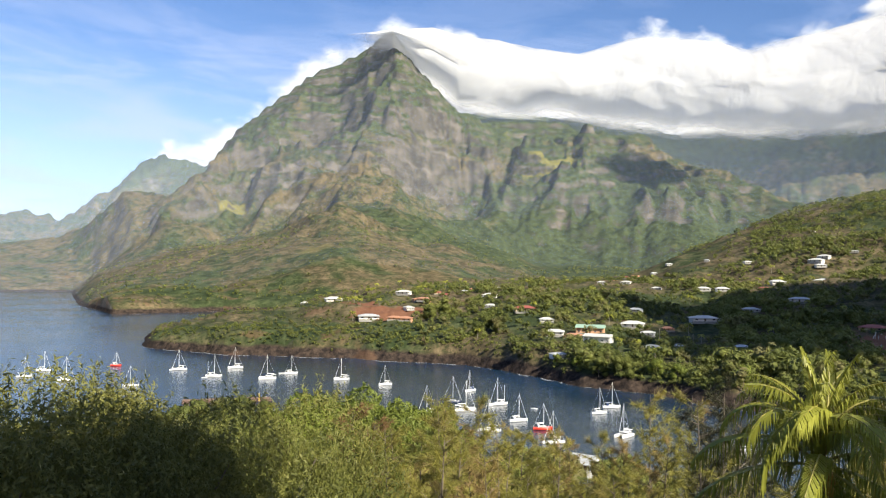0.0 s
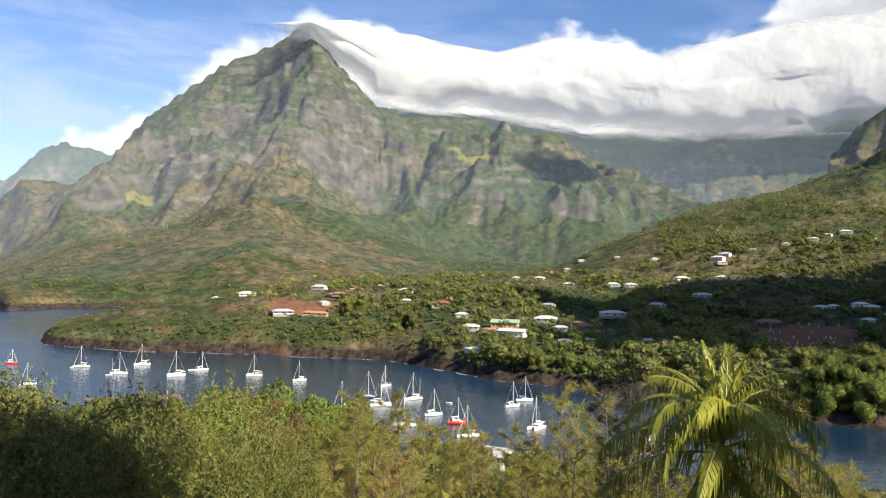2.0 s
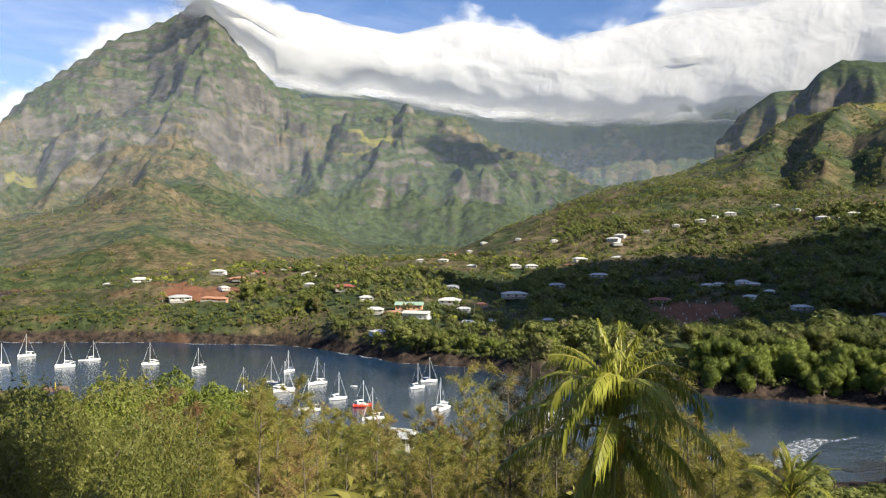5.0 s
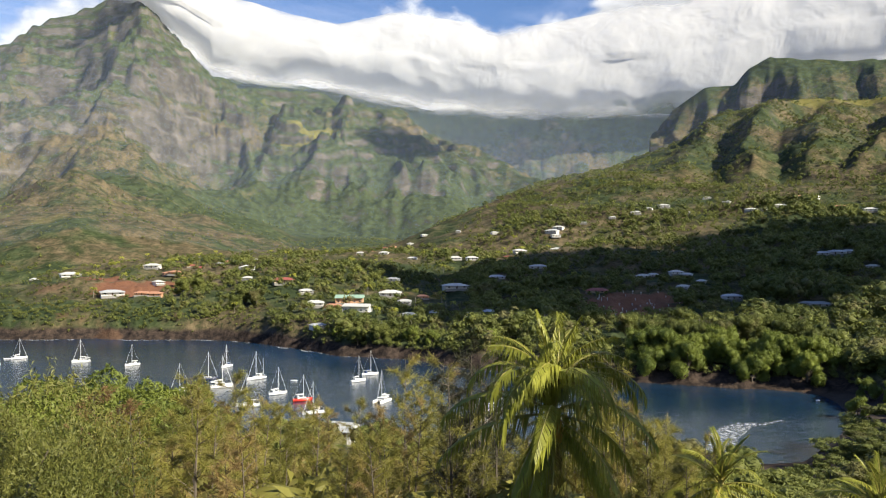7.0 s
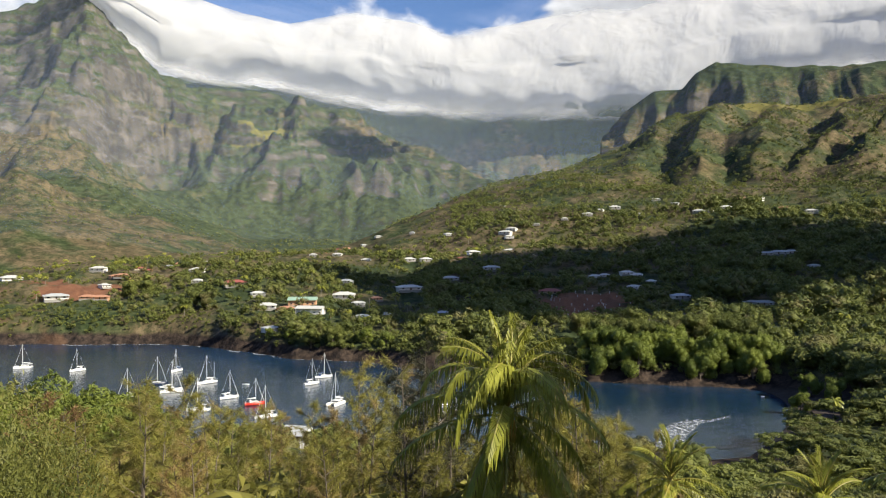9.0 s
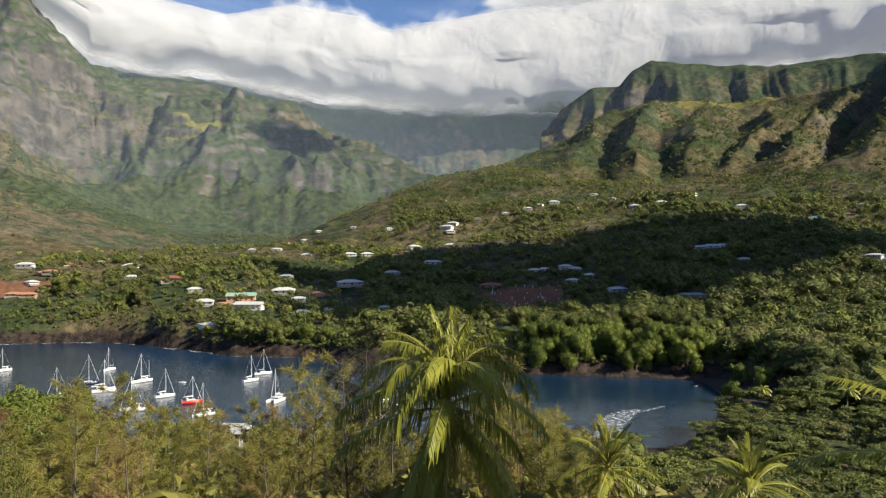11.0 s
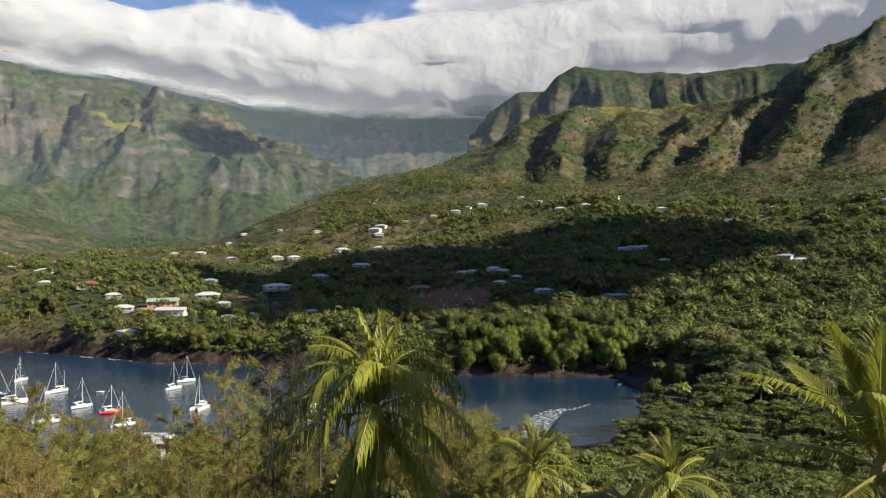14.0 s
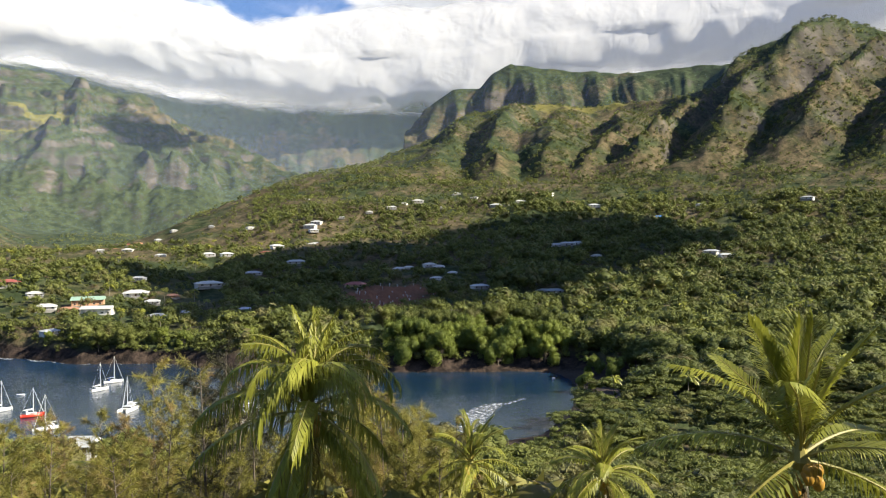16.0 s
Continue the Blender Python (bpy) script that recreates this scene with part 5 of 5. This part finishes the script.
def cloud_bank():
    """A long roll of cloud that lies on the ridge, billowing, thin along its upper and lower rims."""
    az = np.linspace(-9, 76, 520)
    far = along(az, [(-13, 3180), (-4, 3230), (5, 3560), (14, 3720), (23, 3800), (32, 3930), (41, 4080), (50, 4280), (60, 4550), (76, 4800)])
    far = np.convolve(np.pad(far, 15, mode="edge"), np.ones(31) / 31, mode="valid")
    base = along(az, [(-13, 14.6), (-8, 15.6), (-4, 15.7), (-1.5, 13.8), (1, 11.8), (9, 11.2), (14, 10.2), (17.5, 9.5), (33, 9.1), (38, 9.3), (42, 10.6), (57, 11.4), (76, 11.8)]) + 0.12 * fractal(az / 4.0, az * 0, 3, 84)
    top = along(az, [(-13, 14.9), (-10, 15.8), (-6, 16.5), (-1, 17.5), (4, 16.8), (10, 15.6), (15, 16.8), (22, 15.4), (30, 16.5), (45, 17.5), (76, 17.5)])
    turn = np.linspace(0, 2 * math.pi, 90, endpoint=False)
    a, p = np.meshgrid(np.arange(len(az)), turn, indexing="ij")
    mid, half = (base + top)[a] / 2, (top - base)[a] / 2
    bump = fractal(az[a] / 3.2, p * 1.15, 2, 81)
    puff = 1 + 0.06 * bump
    d = far[a] - np.where(np.cos(p) > 0, 300, 450) * np.cos(p) * puff
    deg = mid + half * np.sin(p) * np.where(np.sin(p) > 0, puff * 1.08, 0.95 + 0.5 * (puff - 1)) 
    x, y = d * np.sin(np.radians(az[a])), d * np.cos(np.radians(az[a]))
    v = np.stack([x, y, EYE + np.maximum(far[a], d) * np.tan(np.radians(deg))], -1).reshape(-1, 3)
    n, k = a.shape
    i, j = np.meshgrid(np.arange(n - 1), np.arange(k), indexing="ij")
    q = np.stack([i * k + j, i * k + (j + 1) % k, (i + 1) * k + (j + 1) % k, (i + 1) * k + j], -1).reshape(-1, 4)
    ends = np.minimum(rise(az, -9, -2.5), rise(az, 76, 70))[a]
    soft = np.abs(np.cos(p)) ** 1.1 * 1.3 * ends
    me = with_soft(mesh_from("cloud_bank", v, q, [CLOUD], True), soft.ravel(), 0.84)
    return tagged(new("cloud_bank", me), "long white cloud bank lying on the mountain ridge", "cloud", kind="structure")


cloud_bank()


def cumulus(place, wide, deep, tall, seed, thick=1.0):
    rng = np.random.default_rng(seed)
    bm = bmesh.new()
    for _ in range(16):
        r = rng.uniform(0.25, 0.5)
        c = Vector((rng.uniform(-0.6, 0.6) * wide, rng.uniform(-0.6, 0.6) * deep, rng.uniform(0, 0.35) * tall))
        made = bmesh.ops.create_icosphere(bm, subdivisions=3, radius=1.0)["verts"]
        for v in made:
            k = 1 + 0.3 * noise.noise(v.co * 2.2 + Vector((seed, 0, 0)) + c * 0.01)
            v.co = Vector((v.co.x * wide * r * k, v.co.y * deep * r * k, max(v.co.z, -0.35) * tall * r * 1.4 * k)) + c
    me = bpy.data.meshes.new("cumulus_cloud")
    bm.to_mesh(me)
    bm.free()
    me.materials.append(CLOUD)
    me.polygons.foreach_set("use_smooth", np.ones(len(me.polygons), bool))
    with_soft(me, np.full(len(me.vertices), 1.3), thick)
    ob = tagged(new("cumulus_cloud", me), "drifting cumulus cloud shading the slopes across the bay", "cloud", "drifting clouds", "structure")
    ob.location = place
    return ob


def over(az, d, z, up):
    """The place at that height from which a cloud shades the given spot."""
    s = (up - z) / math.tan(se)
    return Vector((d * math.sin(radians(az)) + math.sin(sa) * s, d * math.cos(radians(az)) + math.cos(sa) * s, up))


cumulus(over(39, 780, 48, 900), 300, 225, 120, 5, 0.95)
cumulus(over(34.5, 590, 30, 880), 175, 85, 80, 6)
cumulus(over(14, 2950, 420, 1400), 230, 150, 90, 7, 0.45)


# ---- sheets imitating distance haze ----
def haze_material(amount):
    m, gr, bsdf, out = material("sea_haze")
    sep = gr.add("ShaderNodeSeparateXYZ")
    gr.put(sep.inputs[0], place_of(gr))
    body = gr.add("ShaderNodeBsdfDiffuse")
    # the bluish colour stands in for the tint of distant air
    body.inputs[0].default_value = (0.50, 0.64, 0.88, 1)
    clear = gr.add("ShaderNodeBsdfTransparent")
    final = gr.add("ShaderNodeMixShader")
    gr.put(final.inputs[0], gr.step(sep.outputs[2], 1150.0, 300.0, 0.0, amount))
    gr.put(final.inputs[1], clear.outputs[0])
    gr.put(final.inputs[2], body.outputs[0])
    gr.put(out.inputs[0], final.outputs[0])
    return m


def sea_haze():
    """Thin see-through sheets, one behind another, that imitate distance haze before the mountains."""
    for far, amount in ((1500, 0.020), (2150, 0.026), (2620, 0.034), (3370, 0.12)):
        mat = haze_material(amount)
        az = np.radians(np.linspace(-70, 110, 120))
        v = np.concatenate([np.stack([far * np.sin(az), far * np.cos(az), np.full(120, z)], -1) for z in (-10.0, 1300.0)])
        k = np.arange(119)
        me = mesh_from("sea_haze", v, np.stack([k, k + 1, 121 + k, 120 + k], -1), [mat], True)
        tagged(new("sea_haze", me), "thin bluish see-through sheet imitating haze before the mountains", "haze", kind="structure")


sea_haze()


# ---- surf ----
def surf_material():
    m, gr, bsdf, out = material("surf")
    where = place_of(gr)
    bsdf.inputs["Base Color"].default_value = (0.78, 0.80, 0.80, 1)
    bsdf.inputs["Roughness"].default_value = 0.9
    gr.put(bsdf.inputs["Alpha"], gr.step(gr.noise(where, 0.6, 6, 0.75), 0.41, 0.78))
    return m


SURF = surf_material()


def shoreline(az, d0, d1):
    d = np.linspace(d0, d1, 700)
    a, q = np.meshgrid(az, d, indexing="ij")
    land = height(a, q) > 0.0
    return d[np.argmax(land, axis=1)]


def surf_line(az0, az1, d0, d1, step, wide, gate, seed):
    az = np.arange(az0, az1, step)
    d = shoreline(az, d0, d1)
    r = ripple(az / (step * 9), az * 0 + seed, seed)
    w = np.clip(r - gate, 0, 1) * wide + 0.05
    a = np.radians(az)
    inner, outer = d + 1.2, d - w
    v = np.concatenate([np.stack([q * np.sin(a), q * np.cos(a), np.full(len(a), 0.06)], -1) for q in (inner, outer)])
    n = len(az)
    k = np.arange(n - 1)
    ok = (np.abs(np.diff(d)) < 25) & (r[:-1] > gate)
    f = np.stack([k, k + 1, n + k + 1, n + k], -1)[ok]
    return v, f


def build_surf():
    vs, fs, base = [], [], 0
    for args in ((-21.4, 9, 440, 800, 0.05, 7.0, -0.4, 3), (9, 22, 380, 520, 0.06, 4.0, -0.1, 4), (-26, -16.5, 1150, 1800, 0.06, 18.0, -0.3, 5), (-34, -26.8, 2500, 2800, 0.08, 16.0, 0.0, 6)):
        v, f = surf_line(*args)
        vs.append(v)
        fs.append(f + base)
        base += len(v)
    # the swell that breaks on the beach
    u = np.linspace(0, 1, 80)
    left = np.interp(u, (0, 0.2, 0.4, 0.6, 0.8, 1), (37.0, 37.4, 38.2, 39.3, 40.6, 42.1)), np.interp(u, (0, 0.2, 0.4, 0.6, 0.8, 1), (258, 284, 296, 304, 307, 317.5))
    right = np.interp(u, (0, 0.2, 0.4, 0.6, 0.8, 1), (38.7, 39.2, 39.8, 40.2, 40.8, 42.2)), np.interp(u, (0, 0.2, 0.4, 0.6, 0.8, 1), (258, 277, 291, 300, 305, 316))
    crest = 1.6 * ripple(u * 22, u * 0, 10)
    rows = [(left[0] * (1 - k) + right[0] * k, left[1] * (1 - k) + right[1] * k + crest) for k in (0, 0.35, 0.7, 1)]
    v = np.concatenate([np.stack([q * np.sin(np.radians(b)), q * np.cos(np.radians(b)), np.full(80, 0.07)], -1) for b, q in rows])
    k = np.arange(79)
    vs.append(v)
    for r in range(3):
        fs.append(np.stack([k + 80 * r, k + 1 + 80 * r, k + 81 + 80 * r, k + 80 + 80 * r], -1) + base)
    me = mesh_from("surf", np.concatenate(vs), np.concatenate(fs), [SURF])
    tagged(new("surf", me), "thin white surf along rocks and beach", "surf", kind="stuff")


build_surf()


# ---- trees along the far shore, village palms, poles ----
def plant_shore():
    tree = broad_tree(71, 10, 6.0, 6500, 0.30, SHORE_LEAF, "dense bright green tree on the far shore", "shore_tree", 0.95, "trees along the far shore", 0.10, 0.8, 0.85)
    dark = broad_tree(72, 10, 7.0, 6500, 0.30, WOOD_LEAF, "broad dark green tree on the far shore", "shore_tree", 0.8, "trees along the far shore", 0.14, 0.8, 0.85)
    rng = random.Random(12)
    rows = [(tree, 32.6 + 0.62 * k + rng.uniform(-0.2, 0.2), 384 + rng.uniform(0, 18), rng.uniform(17, 22)) for k in range(20)]
    rows += [(dark, 32.0 + 1.1 * k + rng.uniform(-0.3, 0.3), 418 + rng.uniform(0, 30), rng.uniform(15, 21)) for k in range(12)]
    rows += [(dark, 11.6, 462, 13), (dark, 13.2, 456, 14), (tree, 15.6, 452, 11), (tree, 17.2, 446, 10), (tree, 21.5, 425, 11), (dark, 4.2, 590, 15), (dark, 3.4, 600, 14), (dark, 2.6, 585, 13), (dark, -0.9, 650, 15), (dark, 0.2, 655, 15), (tree, 10.0, 480, 8), (tree, 8.6, 492, 7),
             (tree, 47.2, 360, 11), (tree, 48.6, 345, 12), (dark, 50.2, 352, 13), (tree, 46.6, 330, 9), (dark, 52.5, 330, 12), (tree, 54.0, 350, 12)]
    first = set()
    for kind, az, d, h in rows:
        made = copy_thing(kind, Matrix()) if kind.name in first else kind
        first.add(kind.name)
        made.matrix_basis = Matrix.LocRotScale(spot(az, d, -3.2 if d < 404 and az < 46 else -0.8), Euler((0, 0, rng.uniform(0, 6.28))), Vector((h / 11, h / 11, h / 10)))


plant_shore()


def small_palm(seed):
    palm = tagged(new("coconut_palm"), "small distant coconut palm among the village houses", "palm tree", "village palms")
    bm = bmesh.new()
    tube(bm, [(0, 0, 0), (0.3, 0, 4), (0.2, 0, 8)], [0.2, 0.16, 0.12], 6)
    part("trunk", bm, PALE_BARK, palm)
    rng = np.random.default_rng(seed)
    quads = []
    for k in range(16):
        a = 2 * math.pi * k / 16 + rng.uniform(-0.2, 0.2)
        way, side = np.array([math.cos(a), math.sin(a), 0]), np.array([-math.sin(a), math.cos(a), 0])
        up = rng.uniform(0.1, 1.2)
        pts = [np.array([0.2, 0, 8]) + way * r + np.array([0, 0, up * r * 0.9 - 0.26 * r * r]) for r in (0, 0.9, 1.8, 2.6, 3.2)]
        for s in (-1, 1):
            for p, q in zip(pts, pts[1:]):
                quads += [p, q, q + side * s * 0.4 - np.array([0, 0, 0.4]), p + side * s * 0.4 - np.array([0, 0, 0.35])]
    ob = new("crown", mesh_from("crown", np.array(quads), np.arange(len(quads)).reshape(-1, 4), [FROND]))
    ob.parent = palm
    return palm


def village_details():
    rng = random.Random(21)
    kind, first = small_palm(3), True
    n = 0
    while n < 110:
        az, d = (rng.uniform(-8, 30), rng.uniform(480, 1050)) if n < 80 else (rng.uniform(46, 66), rng.uniform(260, 520))
        p = spot(az, d, -0.2)
        if p.z < 5 or min((math.hypot(p.x - x, p.y - y) - w * 0.6 for x, y, w in HOUSES)) < 3:
            continue
        made = kind if first else copy_thing(kind, Matrix())
        first = False
        s = rng.uniform(0.7, 1.25)
        made.matrix_basis = Matrix.LocRotScale(p, Euler((0, 0, rng.uniform(0, 6))), Vector((s, s, s)))
        n += 1
    pole = tagged(new("utility_pole"), "thin pale utility pole with a crossarm", "pole", "utility poles")
    part("post", tube(bmesh.new(), [(0, 0, -0.5), (0, 0, 9)], [0.16, 0.11], 7), PALE_BARK, pole)
    part("crossarm", box(bmesh.new(), -1.0, -0.07, 8.2, 1.0, 0.07, 8.35), PALE_BARK, pole)
    for k, (az, d) in enumerate(((29.3, 1010), (27.5, 900), (33.9, 1060), (18.2, 560), (22.4, 560), (36.6, 470), (41.5, 455), (25.6, 480), (15.9, 590), (-13.7, 2080))):
        made = pole if k == 0 else copy_thing(pole, Matrix())
        s = 2.0 if d > 2000 else 1.0
        made.matrix_basis = Matrix.LocRotScale(spot(az, d), Euler((0, 0, rng.uniform(0, 3))), Vector((s, s, s)))
    marker = tagged(new("grave_marker"), "small white cross on red earth", "grave marker", "graves above the bay")
    part("post", box(bmesh.new(), -0.12, -0.09, -0.3, 0.12, 0.09, 1.9), WHITE_WALL, marker)
    part("crossbar", box(bmesh.new(), -0.5, -0.08, 1.15, 0.5, 0.08, 1.4), WHITE_WALL, marker)
    for k in range(64):
        x, y = 300 + rng.uniform(-46, 58), 492 + rng.uniform(-30, 44)
        az, d = math.degrees(math.atan2(x, y)), math.hypot(x, y)
        made = marker if k == 0 else copy_thing(marker, Matrix())
        s = rng.uniform(0.7, 1.3)
        made.matrix_basis = Matrix.LocRotScale(spot(az, d), Euler((0, 0, radians(-az + rng.uniform(-20, 20)))), Vector((s, s, s)))
    hut = house(5, 4, 2.2, 1.3, GREY_ROOF, GREY_ROOF, "small hut with a pale grey metal roof hidden in trees", False, "shed")
    hut.matrix_basis = Matrix.Translation(Vector((198 * math.sin(radians(10.6)), 198 * math.cos(radians(10.6)), 16.6))) @ pose(0, 0, 0, 0, 0, -35)
    wall = tagged(new("breakwater"), "low reddish-brown stone breakwater in the bay", "breakwater")
    r2 = np.random.default_rng(2)
    bm = bmesh.new()
    bmesh.ops.create_cube(bm, size=1.0)
    for v in bm.verts:
        v.co = Vector((v.co.x * 44 * (1 if v.co.z < 0 else 0.96), v.co.y * (7 if v.co.z < 0 else 3.5), v.co.z * 2.2 + 0.0))
    bmesh.ops.subdivide_edges(bm, edges=bm.edges[:], cuts=5, use_grid_fill=True)
    for v in bm.verts:
        v.co += Vector(r2.normal(0, 0.22, 3))
    part("bank", bm, plain("breakwater_stone", (0.13, 0.085, 0.065), 0.95, 0, 0.5, 0.8), wall)
    wall.matrix_basis = Matrix.Translation(Vector((402 * math.sin(radians(-15.6)), 402 * math.cos(radians(-15.6)), 0.4))) @ pose(0, 0, 0, 0, 0, 15)
    beacon = tagged(new("beacon_post"), "yellow beacon post at the breakwater's end", "beacon")
    part("post", tube(bmesh.new(), [(0, 0, 0), (0, 0, 4)], [0.2, 0.16], 8), plain("beacon_paint", (0.7, 0.5, 0.04), 0.5), beacon)
    beacon.location = (398 * math.sin(radians(-13.4)), 398 * math.cos(radians(-13.4)), 0.5)


village_details()
